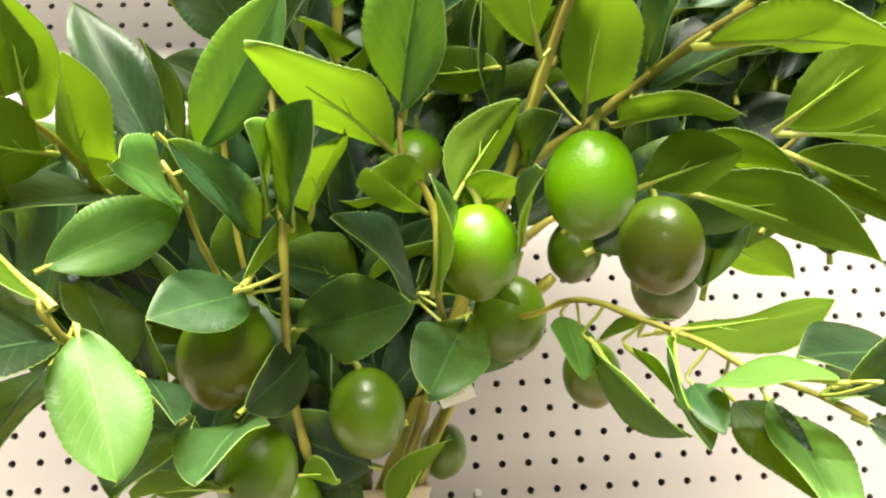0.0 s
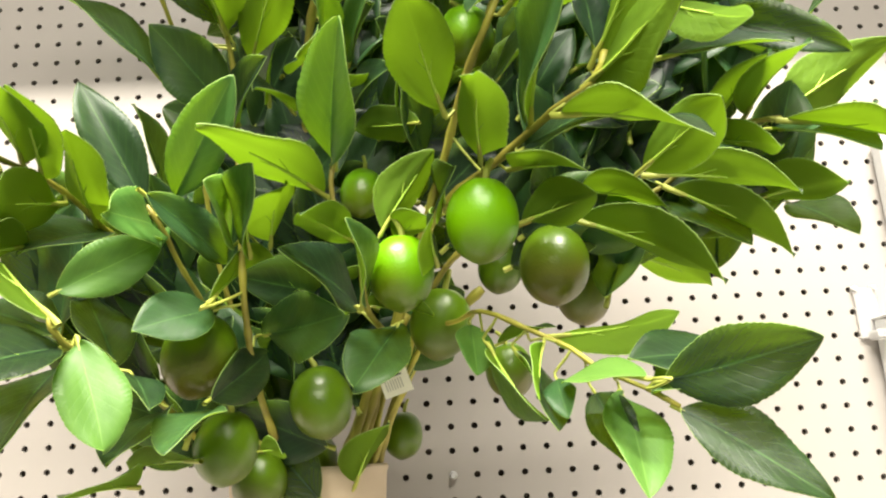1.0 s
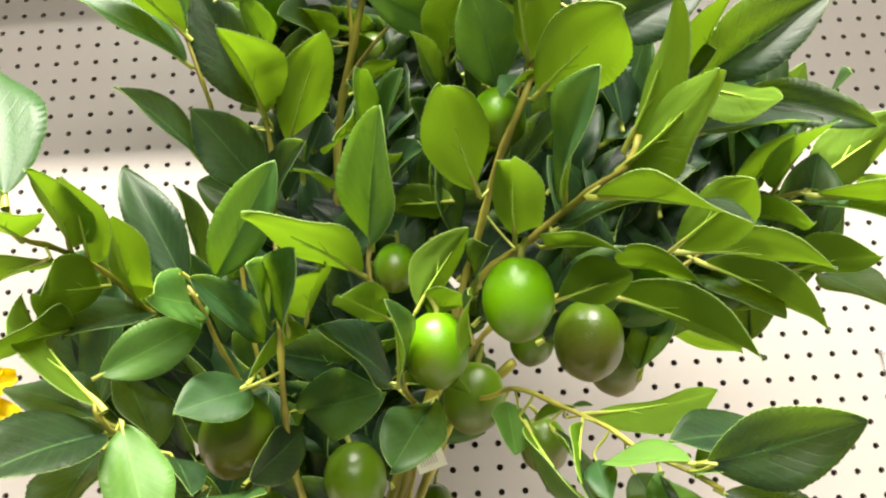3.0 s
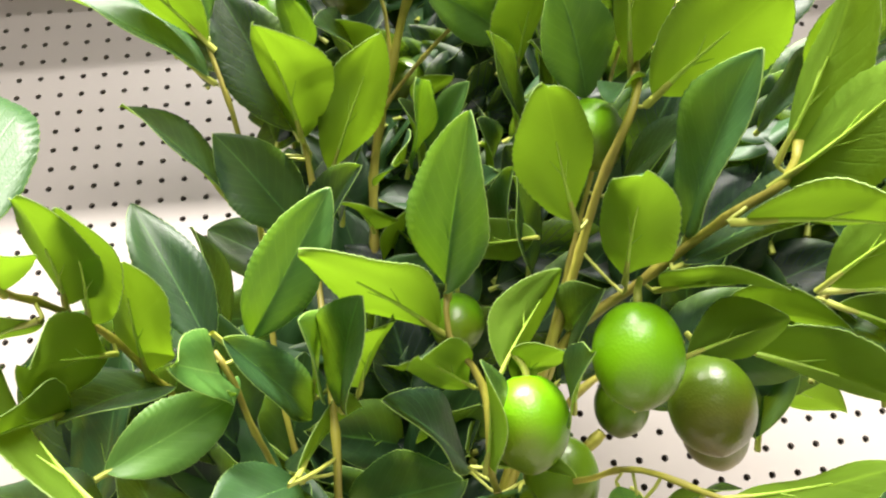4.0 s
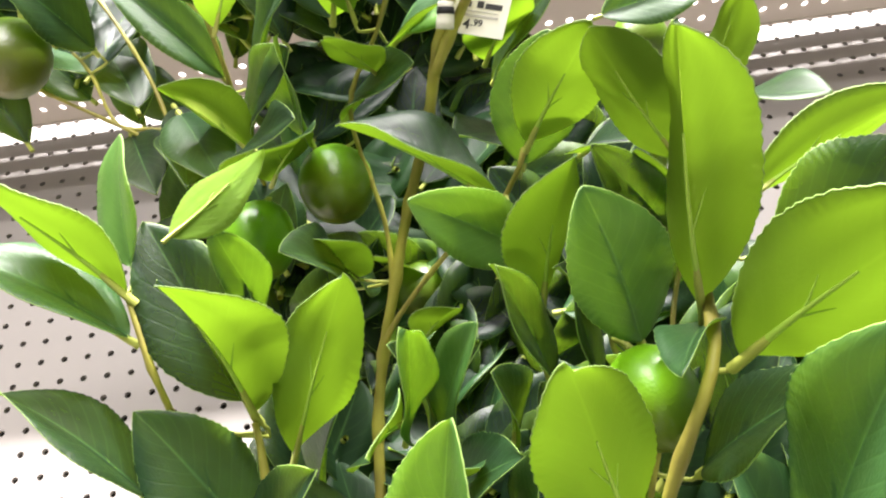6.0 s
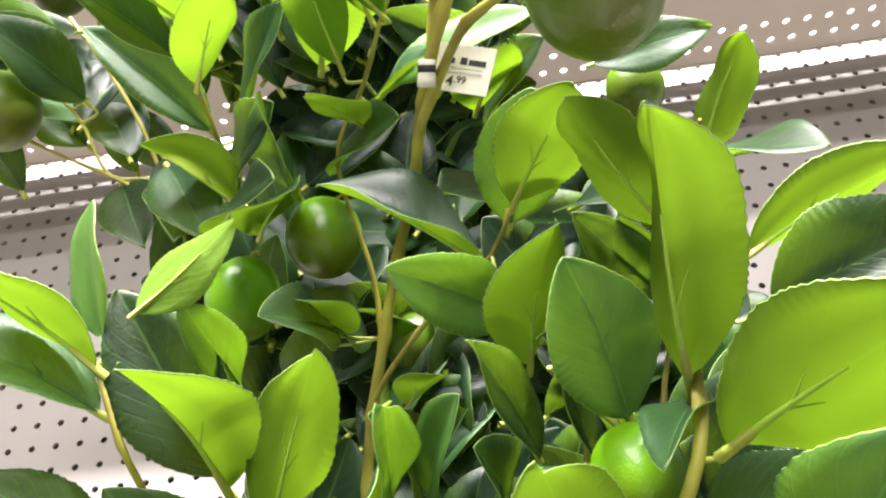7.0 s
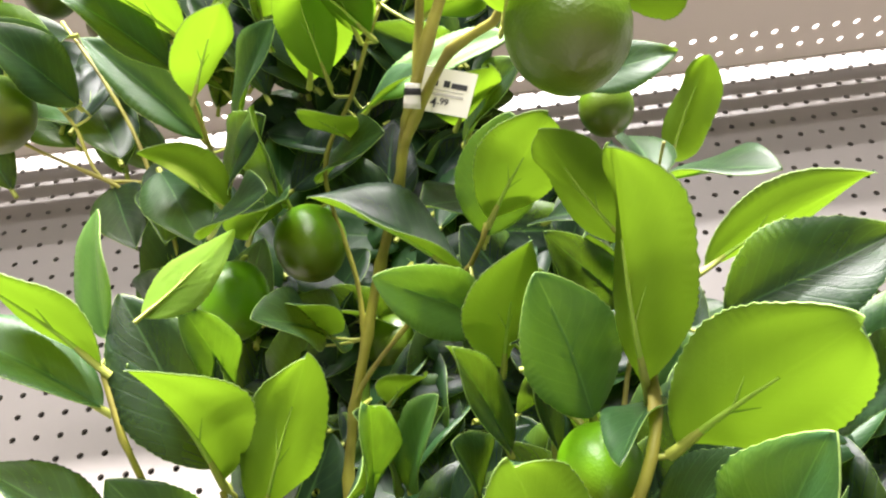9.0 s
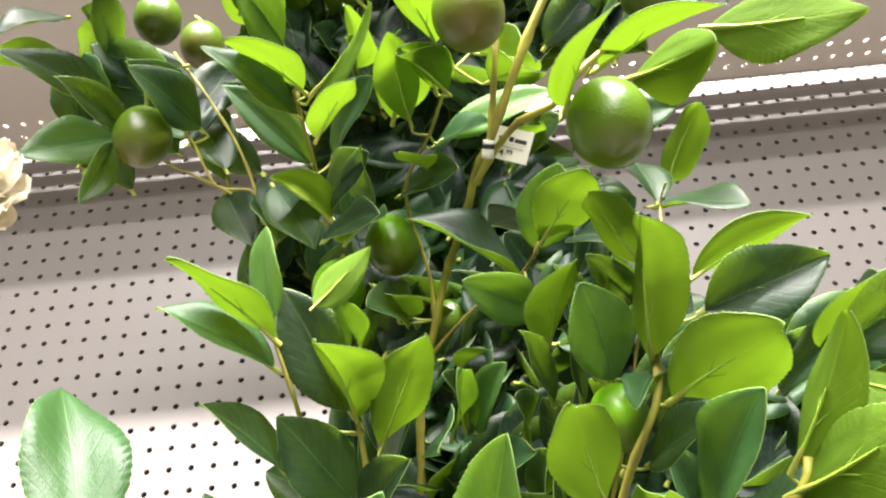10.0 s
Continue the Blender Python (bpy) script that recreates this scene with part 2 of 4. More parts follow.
def leaf_mesh(fold, bend, wave, blunt, seed, rows=60, half=3, edge=0.0045, top_side=None):
    """One leaf, a unit long and a unit wide: upper and lower skin, pale scalloped rim, plastic midrib and stalk underneath."""
    rnd = random.Random(seed)
    cols = 2 * half + 1
    along = [0.5 * i / rows + 0.25 * (1 - math.cos(math.pi * i / rows)) for i in range(rows + 1)]
    ph, ph2 = rnd.uniform(0, 6), rnd.uniform(0, 6)
    f = math.radians(fold)

    def spot(u, v, lift=0.0, grow=0.0):
        w = (math.sin(math.pi * u ** (0.84 + 0.30 * blunt)) ** (0.86 - 0.26 * blunt)) if 0 < u < 1 else 0.0
        w *= 0.5 * (1 + 0.026 * (2 * ((u * 24) % 1.0) - 1) * abs(v) ** 4)
        w += grow
        x = v * w * math.cos(f * (1 - 0.4 * abs(v)))
        z = abs(v) * w * math.sin(f) * (1 - 0.35 * abs(v))
        z += bend * (u * (1 - u)) * 1.1 - 0.55 * bend * u * u * 0.25
        z += wave * 0.05 * abs(v) ** 1.5 * math.sin(9 * u + ph + (2.0 if v > 0 else 0)) + wave * 0.035 * math.sin(5 * u + ph2) * v
        x += 0.04 * math.sin(2.6 * u + ph) * u * (1 - u) * 2
        return (x, u * (1 + grow * 0.6) - grow * 0.3, z + lift)

    verts, faces, slots, uvs = [], [], [], []

    def put(p, u, v):
        verts.append(p)
        uvs.append((u, v))
        return len(verts) - 1

    thick = 0.0035
    top = [[put(spot(along[i], (j - half) / half, thick), along[i], (j - half) / half) for j in range(cols)] for i in range(rows + 1)]
    low = [[put(spot(along[i], (j - half) / half, -thick), along[i], (j - half) / half) for j in range(cols)] for i in range(rows + 1)]
    for i in range(rows):
        for j in range(cols - 1):
            faces.append((top[i][j], top[i][j + 1], top[i + 1][j + 1], top[i + 1][j]))
            slots.append(0)
            faces.append((low[i][j], low[i + 1][j], low[i + 1][j + 1], low[i][j + 1]))
            slots.append(1)
    for s in (0, cols - 1):
        v = -1 if s == 0 else 1
        ring = [put(spot(along[i], v, 0, edge), along[i], v) for i in range(rows + 1)]
        for i in range(rows):
            a, b = (top[i][s], top[i + 1][s]), (low[i][s], low[i + 1][s])
            quads = ((a[0], a[1], ring[i + 1], ring[i]), (ring[i], ring[i + 1], b[1], b[0]))
            for q in quads:
                faces.append(q if s == 0 else q[::-1])
                slots.append(2)
    # midrib and stalk on the lower side
    n, sides = 12, 6
    reach = rnd.uniform(0.50, 0.78)
    first = len(verts)
    for i in range(n + 1):
        u = -0.07 + (reach + 0.07) * i / n
        base = spot(max(u, 0.0), 0.0, -thick)
        y, z = (u if u < 0 else base[1]), base[2] - (0.05 * u * u * 14 if u < 0 else 0)
        r = 0.026 * (1 - 0.74 * i / n) * (1.25 if u < 0.12 else 1)
        for k in range(sides):
            a = 2 * math.pi * k / sides
            put((base[0] + r * 1.4 * math.cos(a), y, z + r * 0.8 * math.sin(a) - r * 0.45), max(u, 0), 0)
    for i in range(n):
        for k in range(sides):
            a = first + i * sides
            faces.append((a + k, a + (k + 1) % sides, a + sides + (k + 1) % sides, a + sides + k))
            slots.append(3 if i < 4 else 4)
    # two short side ribs of the moulded support
    for sgn in (-1, 1):
        u0 = reach * (0.48 if sgn < 0 else 0.58)
        a0 = len(verts)
        for i in range(4):
            u, v = u0 + 0.045 * i, sgn * 0.075 * i
            base = spot(u, v, -thick - 0.003)
            r = 0.014 * (1 - 0.25 * i)
            for k in range(4):
                a = 2 * math.pi * k / 4
                put((base[0] + r * math.cos(a), base[1], base[2] + r * 0.8 * math.sin(a)), u, 0)
        for i in range(3):
            for k in range(4):
                faces.append((a0 + i * 4 + k, a0 + i * 4 + (k + 1) % 4, a0 + (i + 1) * 4 + (k + 1) % 4, a0 + (i + 1) * 4 + k))
                slots.append(4)
    me = mesh_of("leaf", verts, faces, (top_side or LEAF_TOP, LEAF_UNDER, LEAF_RIM, PETIOLE, RIB), slots)
    layer = me.uv_layers.new(name="UVMap")
    for loop in me.loops:
        layer.data[loop.index].uv = uvs[loop.vertex_index]
    return me


LEAVES = {}
for turn, amount in enumerate((15, 30, 40, 45)):
    LEAVES[amount] = [leaf_mesh(amount * (0.75 + 0.25 * (k % 3)), (0.10, -0.06, 0.16, 0.03, 0.13)[k], (0.5, 1.0, 0.3, 0.8, 0.6)[k], (0.0, 0.5, 0.15, 0.8, 0.3)[k], 10 * turn + k) for k in range(5)]
LEAVES[35] = LEAVES[30]
PALE = [leaf_mesh(12, (0.10, 0.04, 0.14)[k], (0.5, 0.8, 0.4)[k], (0.2, 0.8, 0.5)[k], 70 + k, top_side=LEAF_PALE) for k in range(3)]
INNER = [leaf_mesh((12, 20, 30)[k % 3], (0.10, -0.05, 0.16, 0.04)[k], (0.5, 0.9, 0.4, 0.7)[k], (0.0, 0.5, 0.2, 0.6)[k], 90 + k, 26, 2, 0.002) for k in range(4)]
JOINTS = {}


def leaf(owner, base, tip, normal, width, fold=15, form="pointed", inner=False):
    """A leaf from its stalk's end to its tip, its upper side towards the normal."""
    b, t, n = Vector(base), Vector(tip), Vector(normal)
    y = (t - b).normalized()
    x = y.cross(n).normalized()
    z = x.cross(y)
    long = (t - b).length
    choose = random.Random(round(1000 * (b.x + 3 * b.y + 7 * b.z + t.x)))
    ob = new("leaf", choose.choice(INNER if inner else PALE if form == "pale" else [LEAVES[fold][k] for k in ((1, 3) if form == "round" else (0, 2, 4))]))
    m = Matrix((x, y, z)).transposed().to_4x4() @ Matrix.Diagonal((width / math.cos(math.radians(fold * 0.7)), long, long * 0.9, 1))
    ob.parent = owner
    ob.matrix_local = Matrix.Translation(b) @ m
    if not inner:
        twig(owner, b - y * long * 0.05 - z * long * 0.015, -y, 0.0007 + 0.0025 * long)
    return ob


def twig(owner, start, way, radius, reach=0.034):
    """A thin stalk that runs on from a leaf or fruit and bends to the nearest point of its own branch."""
    near = [(q - start).length for q in JOINTS.get(owner.name, ())]
    if not near or not 0.004 < min(near) < reach:
        return None
    end = JOINTS[owner.name][near.index(min(near))]
    gap = min(near)
    v, f = tube((start, start + way * gap * 0.35, start.lerp(end, 0.65) + way * gap * 0.12 + Vector((0, 0, -0.04 * gap)), end), radius, radius, 6)
    ob = new("twig", mesh_of("twig", v, f, (PETIOLE,)))
    ob.parent = owner
    return ob


def lime_mesh(rind):
    verts, faces = [], []
    rings, sides = 20, 28
    for i in range(rings + 1):
        a = math.pi * i / rings
        z = -math.cos(a) * 0.58
        r = 0.5 * math.sin(a) ** 0.92
        if i < 3:
            z -= (0.035, 0.02, 0.005)[i]
        if i > rings - 2:
            z -= 0.02
        for k in range(sides):
            b = 2 * math.pi * k / sides
            p = Vector((r * math.cos(b), r * math.sin(b), z))
            p *= 1 + 0.025 * noise.noise(p * 2.3)
            verts.append(p)
    for i in range(rings):
        for k in range(sides):
            faces.append((i * sides + k, i * sides + (k + 1) % sides, (i + 1) * sides + (k + 1) % sides, (i + 1) * sides + k))
    return mesh_of("lime", verts, faces, (rind,))


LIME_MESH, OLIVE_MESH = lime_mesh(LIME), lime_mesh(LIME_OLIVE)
v, f = tube(((0, 0, 0.52), (0.02, 0.0, 0.62), (0.08, 0.02, 0.74), (0.20, 0.03, 0.86)), 0.055, 0.035, 7)
STALK_MESH = mesh_of("stalk", v, f, (PETIOLE,))


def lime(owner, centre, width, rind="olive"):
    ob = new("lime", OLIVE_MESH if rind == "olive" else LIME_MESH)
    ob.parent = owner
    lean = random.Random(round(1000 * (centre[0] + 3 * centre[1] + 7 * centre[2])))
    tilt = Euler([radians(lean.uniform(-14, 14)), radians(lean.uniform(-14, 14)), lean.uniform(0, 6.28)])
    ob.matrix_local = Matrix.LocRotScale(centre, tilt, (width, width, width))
    top = ob.matrix_local @ Vector((0, 0, 0.57))
    if twig(owner, top, (top - Vector(centre)).normalized(), 0.0011, 0.024) is None:
        new("stalk", STALK_MESH).parent = ob
    return tagged(ob, "waxy dull olive-green lime" if rind == "olive" else "waxy bright green lime with a yellower nose")


def stem(owner, r0, r1, *points):
    v, f = tube(points, r0, r1, 9, 5)
    JOINTS.setdefault(owner.name, []).extend([sum((v[i + k] for k in range(9)), Vector()) / 9 for i in range(0, len(v) - 8, 9)])
    ob = new("stem", mesh_of("stem", v, f, (STEM,)))
    ob.parent = owner
    return ob


BRANCH = "artificial lime branch with serrated green fabric leaves and hanging limes"


def branch(label=BRANCH):
    return tagged(new("lime_branch"), label, "artificial plant", "lime branches in the pot")


# ---- the display wall ----
PITCH = 0.0254


def perforated(x0, z0, nx, nz, radius, deep):
    """Sheet of square cells with a round hole through each, in the plane y = 0, with the holes' inner walls."""
    verts, faces = [], []
    ring = [(math.cos(math.pi / 8 + k * math.pi / 4) * radius, math.sin(math.pi / 8 + k * math.pi / 4) * radius) for k in range(8)]
    h = PITCH / 2
    corner = [(h, h), (-h, h), (-h, -h), (h, -h)]
    for i in range(nx):
        for j in range(nz):
            cx, cz, s = x0 + i * PITCH, z0 + j * PITCH, len(verts)
            verts += [(cx + a, 0, cz + b) for a, b in ring] + [(cx + a, deep, cz + b) for a, b in ring] + [(cx + a, 0, cz + b) for a, b in corner]
            for k in range(8):
                faces.append((s + k, s + (k + 1) % 8, s + 8 + (k + 1) % 8, s + 8 + k))
            for k in range(4):
                r = 2 * k
                faces.append((s + r, s + (r + 1) % 8, s + 16 + k)[::-1])
                faces.append((s + (r + 1) % 8, s + (r + 2) % 8, s + 16 + (k + 1) % 4, s + 16 + k)[::-1])
    return verts, faces


NX, NZ = 78, 52
X0, Z0 = -39 * PITCH, 1.5 - 14 * PITCH
v, f = perforated(X0, Z0, NX, NZ, 0.0036, 0.005)
wall = tagged(new("wall_back", welded(mesh_of("wall_back", v, f, (BOARD,), smooth=False))), "off-white enamelled pegboard wall with rows of small round holes", "wall", kind="structure")
# dark sheet close behind, its colour standing in for the shade in the holes
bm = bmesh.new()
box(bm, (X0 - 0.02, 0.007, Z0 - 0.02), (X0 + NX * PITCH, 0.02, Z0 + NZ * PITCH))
part("hole_shade_sheet", bm, HOLE_SHADE, wall)

# shelf over the display, with two staggered rows of holes near its back edge
SHELF_Z = 2.300


def shelf_mesh():
    verts, faces = [], []
    y_back, y_front, x0, x1 = -0.017, -0.338, -1.0, 1.0
    pitch, rad, t = 0.0254, 0.0050, 0.003
    n = int((x1 - x0) / pitch)
    rows = [-0.0385, -0.0639]
    for low in (0, 1):
        z = SHELF_Z + t * low

        def quad(a, b, c, d):
            s = len(verts)
            verts.extend([(a[0], a[1], z), (b[0], b[1], z), (c[0], c[1], z), (d[0], d[1], z)])
            faces.append((s, s + 1, s + 2, s + 3) if low else (s + 3, s + 2, s + 1, s))
        top_row, end_row = rows[0] + 0.0127, rows[1] - 0.0127
        quad((x0, top_row), (x1 + 0.03, top_row), (x1 + 0.03, y_back), (x0, y_back))
        quad((x0, y_front), (x1 + 0.03, y_front), (x1 + 0.03, end_row), (x0, end_row))
        for r, yc in enumerate(rows):
            for i in range(n + 1):
                cx = x0 + pitch * (i + 0.5 + 0.5 * r)
                s = len(verts)
                verts.extend([(cx + rad * math.cos(math.pi / 8 + k * math.pi / 4), yc + rad * math.sin(math.pi / 8 + k * math.pi / 4), z) for k in range(8)])
                h = pitch / 2
                verts.extend([(cx + a * h, yc + b * h, z) for a, b in ((1, 1), (-1, 1), (-1, -1), (1, -1))])
                for k in range(4):
                    q = 2 * k
                    for face in ((s + q, s + q + 1, s + 8 + k), (s + q + 1, s + (q + 2) % 8, s + 8 + (k + 1) % 4, s + 8 + k)):
                        faces.append(face[::-1] if low else face)
    # front lip and back flange
    for y0, y1, zl in ((y_front - 0.004, y_front, SHELF_Z - 0.002), (y_back, y_back + 0.0015, SHELF_Z - 0.003)):
        s = len(verts)
        verts.extend([(x, y, z) for x in (x0, x1 + 0.03) for y in (y0, y1) for z in (zl, SHELF_Z + t)])
        for q in ((0, 1, 3, 2), (4, 6, 7, 5), (0, 4, 5, 1), (2, 3, 7, 6), (0, 2, 6, 4), (1, 5, 7, 3)):
            faces.append(tuple(s + k for k in q))
    return welded(mesh_of("shelf_upper", verts, faces, (SHELF,), smooth=False))


tagged(new("shelf_upper", shelf_mesh()), "pale enamelled metal shelf with punched holes along its back edge", "shelf", kind="structure")

# lower shelf that carries the pot
bm = bmesh.new()
box(bm, (-1.0, -0.42, 1.235), (1.03, -0.004, 1.265), 0.002)
tagged(part("shelf_lower", bm, SHELF, None), "pale enamelled metal shelf under the pot", "shelf", kind="structure")

# the rest of the display unit behind and under the pegboard
bm = bmesh.new()
box(bm, (-2.6, 0.022, 0.0), (2.6, 0.12, 2.9))
tagged(part("wall_unit", bm, BOARD, None), "plain enamelled back of the display unit", "wall", kind="structure")

# floor, ceiling and the far sides of the hall
bm = bmesh.new()
box(bm, (-7, -9, -0.1), (7, 0.6, 0.0))
tagged(part("floor", bm, plain("floor_tile", (0.20, 0.19, 0.17), 0.35, 0.08, 3), None), "pale shop floor", "floor", kind="structure")
bm = bmesh.new()
box(bm, (-7, -9, 5.0), (7, 0.6, 5.1))
tagged(part("ceiling", bm, plain("ceiling_white", (0.8, 0.79, 0.77), 0.8, 0.05, 3), None), "white shop ceiling", "ceiling", kind="structure")

# ---- pot ----
POT = Vector((-0.112, -0.25, 1.265))
pot = tagged(new("pot"), "round cream ceramic pot standing on the shelf", "pot")
pot.location = POT
profile = [(0.0, 0.0), (0.043, 0.0), (0.047, 0.004), (0.054, 0.07), (0.0585, 0.146), (0.0600, 0.150), (0.0588, 0.1525), (0.0562, 0.151), (0.0550, 0.13), (0.0, 0.13)]
verts, faces, sides = [], [], 48
for r, z in profile:
    verts += [(r * math.cos(2 * math.pi * k / sides), r * math.sin(2 * math.pi * k / sides), z) for k in range(sides)]
for i in range(len(profile) - 2):
    for k in range(sides):
        faces.append((i * sides + k, i * sides + (k + 1) % sides, (i + 1) * sides + (k + 1) % sides, (i + 1) * sides + k))
ob = new("body", mesh_of("body", verts[:-sides], [q for q in faces if max(q) < len(verts) - sides], (CREAM,)))
ob.parent = pot
bm = bmesh.new()
bmesh.ops.create_cone(bm, cap_ends=True, segments=40, radius1=0.0548, radius2=0.0548, depth=0.02, matrix=Matrix.Translation((0, 0, 0.118)))
part("filler", bm, SOIL, pot, "dark filler in the pot")

# ---- lime branches ----
# far left branch
b = branch()
stem(b, 0.0027, 0.0013, (-0.124, -0.242, 1.335), (-0.130, -0.240, 1.385), (-0.187, -0.380, 1.533), (-0.203, -0.430, 1.561), (-0.212, -0.465, 1.572), (-0.223, -0.500, 1.574), (-0.225, -0.520, 1.571), (-0.229, -0.530, 1.588))
leaf(b, (-0.229, -0.530, 1.589), (-0.267, -0.504, 1.683), (0.46, -0.79, 0.40), 0.044, 15)
leaf(b, (-0.225, -0.520, 1.571), (-0.213, -0.582, 1.560), (-0.02, -0.18, 0.98), 0.035, 15)
leaf(b, (-0.220, -0.480, 1.579), (-0.210, -0.545, 1.595), (0.42, 0.28, 0.86), 0.037, 15)
leaf(b, (-0.214, -0.470, 1.573), (-0.200, -0.533, 1.596), (0.67, 0.38, 0.64), 0.037, 15)
leaf(b, (-0.210, -0.460, 1.563), (-0.214, -0.522, 1.542), (-0.92, -0.08, 0.40), 0.035, 15, "round")
leaf(b, (-0.223, -0.500, 1.566), (-0.277, -0.464, 1.563), (-0.13, -0.12, 0.98), 0.035, 15)
leaf(b, (-0.220, -0.470, 1.537), (-0.231, -0.532, 1.511), (-0.61, -0.20, 0.76), 0.037, 15)
leaf(b, (-0.203, -0.430, 1.561), (-0.194, -0.493, 1.590), (0.48, 0.42, 0.77), 0.038, 15, "round")
# low left branch
b = branch()
stem(b, 0.0027, 0.0014, (-0.124, -0.258, 1.335), (-0.130, -0.260, 1.385), (-0.164, -0.350, 1.437), (-0.172, -0.390, 1.456), (-0.181, -0.430, 1.472), (-0.188, -0.490, 1.482), (-0.191, -0.500, 1.493))
leaf(b, (-0.190, -0.500, 1.492), (-0.242, -0.485, 1.552), (-0.76, -0.08, -0.65), 0.039, 15)
leaf(b, (-0.204, -0.468, 1.512), (-0.160, -0.442, 1.545), (0.55, -0.83, -0.09), 0.029, 15, "pale")
leaf(b, (-0.190, -0.490, 1.480), (-0.218, -0.554, 1.456), (0.47, -0.48, 0.74), 0.038, 15)
leaf(b, (-0.183, -0.485, 1.483), (-0.163, -0.497, 1.431), (0.48, -0.80, 0.36), 0.031, 30, "pale")
leaf(b, (-0.204, -0.460, 1.474), (-0.202, -0.515, 1.433), (-0.16, -0.59, 0.79), 0.037, 15)
leaf(b, (-0.210, -0.450, 1.492), (-0.273, -0.434, 1.516), (0.13, -0.64, 0.76), 0.037, 15)
leaf(b, (-0.184, -0.440, 1.477), (-0.217, -0.404, 1.523), (0.55, -0.42, 0.72), 0.036, 15, "round")
leaf(b, (-0.170, -0.450, 1.470), (-0.149, -0.480, 1.450), (0.47, -0.23, 0.85), 0.023, 15)
leaf(b, (-0.136, -0.420, 1.452), (-0.142, -0.481, 1.430), (-0.15, -0.85, 0.30), 0.035, 15)
leaf(b, (-0.167, -0.410, 1.453), (-0.173, -0.470, 1.425), (-0.31, -0.38, 0.87), 0.036, 15)
leaf(b, (-0.145, -0.420, 1.426), (-0.197, -0.380, 1.423), (0.07, 0.15, 0.99), 0.036, 15)
leaf(b, (-0.115, -0.400, 1.429), (-0.097, -0.423, 1.427), (0.63, 0.45, 0.63), 0.016, 15)
leaf(b, (-0.178, -0.420, 1.414), (-0.185, -0.485, 1.411), (-0.36, -0.01, 0.93), 0.035, 15)
leaf(b, (-0.199, -0.420, 1.557), (-0.219, -0.480, 1.531), (0.33, -0.47, 0.82), 0.037, 15)
lime(b, (-0.137, -0.390, 1.432), 0.0373)
# mid left branch
b = branch()
stem(b, 0.0027, 0.0014, (-0.112, -0.266, 1.335), (-0.115, -0.270, 1.385), (-0.123, -0.370, 1.466), (-0.121, -0.410, 1.501), (-0.119, -0.430, 1.527), (-0.127, -0.415, 1.616), (-0.126, -0.430, 1.653), (-0.129, -0.436, 1.672))
stem(b, 0.0020, 0.0014, (-0.120, -0.250, 1.335), (-0.125, -0.250, 1.385), (-0.150, -0.360, 1.501), (-0.161, -0.410, 1.538), (-0.164, -0.430, 1.553), (-0.171, -0.440, 1.566))
leaf(b, (-0.136, -0.428, 1.507), (-0.167, -0.462, 1.491), (0.20, -0.90, 0.35), 0.034, 15)
leaf(b, (-0.118, -0.369, 1.501), (-0.063, -0.413, 1.503), (-0.60, -0.77, -0.22), 0.042, 15, "round")
leaf(b, (-0.135, -0.430, 1.457), (-0.116, -0.375, 1.489), (0.92, -0.37, 0.09), 0.030, 15)
leaf(b, (-0.134, -0.440, 1.510), (-0.112, -0.388, 1.547), (-0.72, -0.17, 0.67), 0.036, 15)
leaf(b, (-0.172, -0.440, 1.566), (-0.207, -0.456, 1.637), (0.30, -0.95, -0.07), 0.029, 15)
leaf(b, (-0.183, -0.380, 1.590), (-0.189, -0.420, 1.639), (1.00, -0.07, 0.06), 0.034, 15)
leaf(b, (-0.153, -0.443, 1.570), (-0.111, -0.489, 1.618), (-0.17, -0.78, -0.60), 0.031, 15, "pale")
leaf(b, (-0.159, -0.473, 1.561), (-0.130, -0.417, 1.536), (0.88, -0.48, -0.05), 0.026, 15)
leaf(b, (-0.129, -0.410, 1.623), (-0.100, -0.469, 1.640), (-0.89, -0.45, -0.07), 0.037, 15)
leaf(b, (-0.129, -0.420, 1.548), (-0.124, -0.485, 1.562), (1.00, 0.07, -0.04), 0.036, 15, "pale")
leaf(b, (-0.116, -0.430, 1.538), (-0.101, -0.493, 1.567), (-0.89, -0.35, -0.30), 0.038, 15)
leaf(b, (-0.110, -0.400, 1.553), (-0.089, -0.462, 1.568), (-0.58, -0.00, 0.81), 0.036, 15)
leaf(b, (-0.168, -0.420, 1.558), (-0.174, -0.484, 1.549), (0.93, -0.14, 0.35), 0.035, 15, "pale")
lime(b, (-0.148, -0.410, 1.484), 0.0422)
lime(b, (-0.131, -0.330, 1.410), 0.0356)
# centre branch
b = branch()
stem(b, 0.0042, 0.0034, (-0.100, -0.262, 1.335), (-0.087, -0.285, 1.405), (-0.072, -0.300, 1.438), (-0.056, -0.315, 1.475), (-0.043, -0.325, 1.494), (-0.031, -0.335, 1.515))
stem(b, 0.0028, 0.0022, (-0.082, -0.246, 1.335), (-0.064, -0.250, 1.429), (-0.053, -0.255, 1.471), (-0.046, -0.265, 1.503), (-0.039, -0.280, 1.529))
stem(b, 0.0027, 0.0014, (-0.100, -0.266, 1.335), (-0.100, -0.270, 1.385), (-0.046, -0.320, 1.483), (-0.051, -0.420, 1.507), (-0.052, -0.440, 1.540), (-0.065, -0.450, 1.561), (-0.064, -0.453, 1.580))
leaf(b, (-0.034, -0.380, 1.500), (-0.058, -0.430, 1.459), (0.02, -0.90, 0.10), 0.037, 15, "round")
leaf(b, (-0.060, -0.376, 1.514), (-0.095, -0.442, 1.537), (0.89, -0.37, 0.28), 0.040, 15)
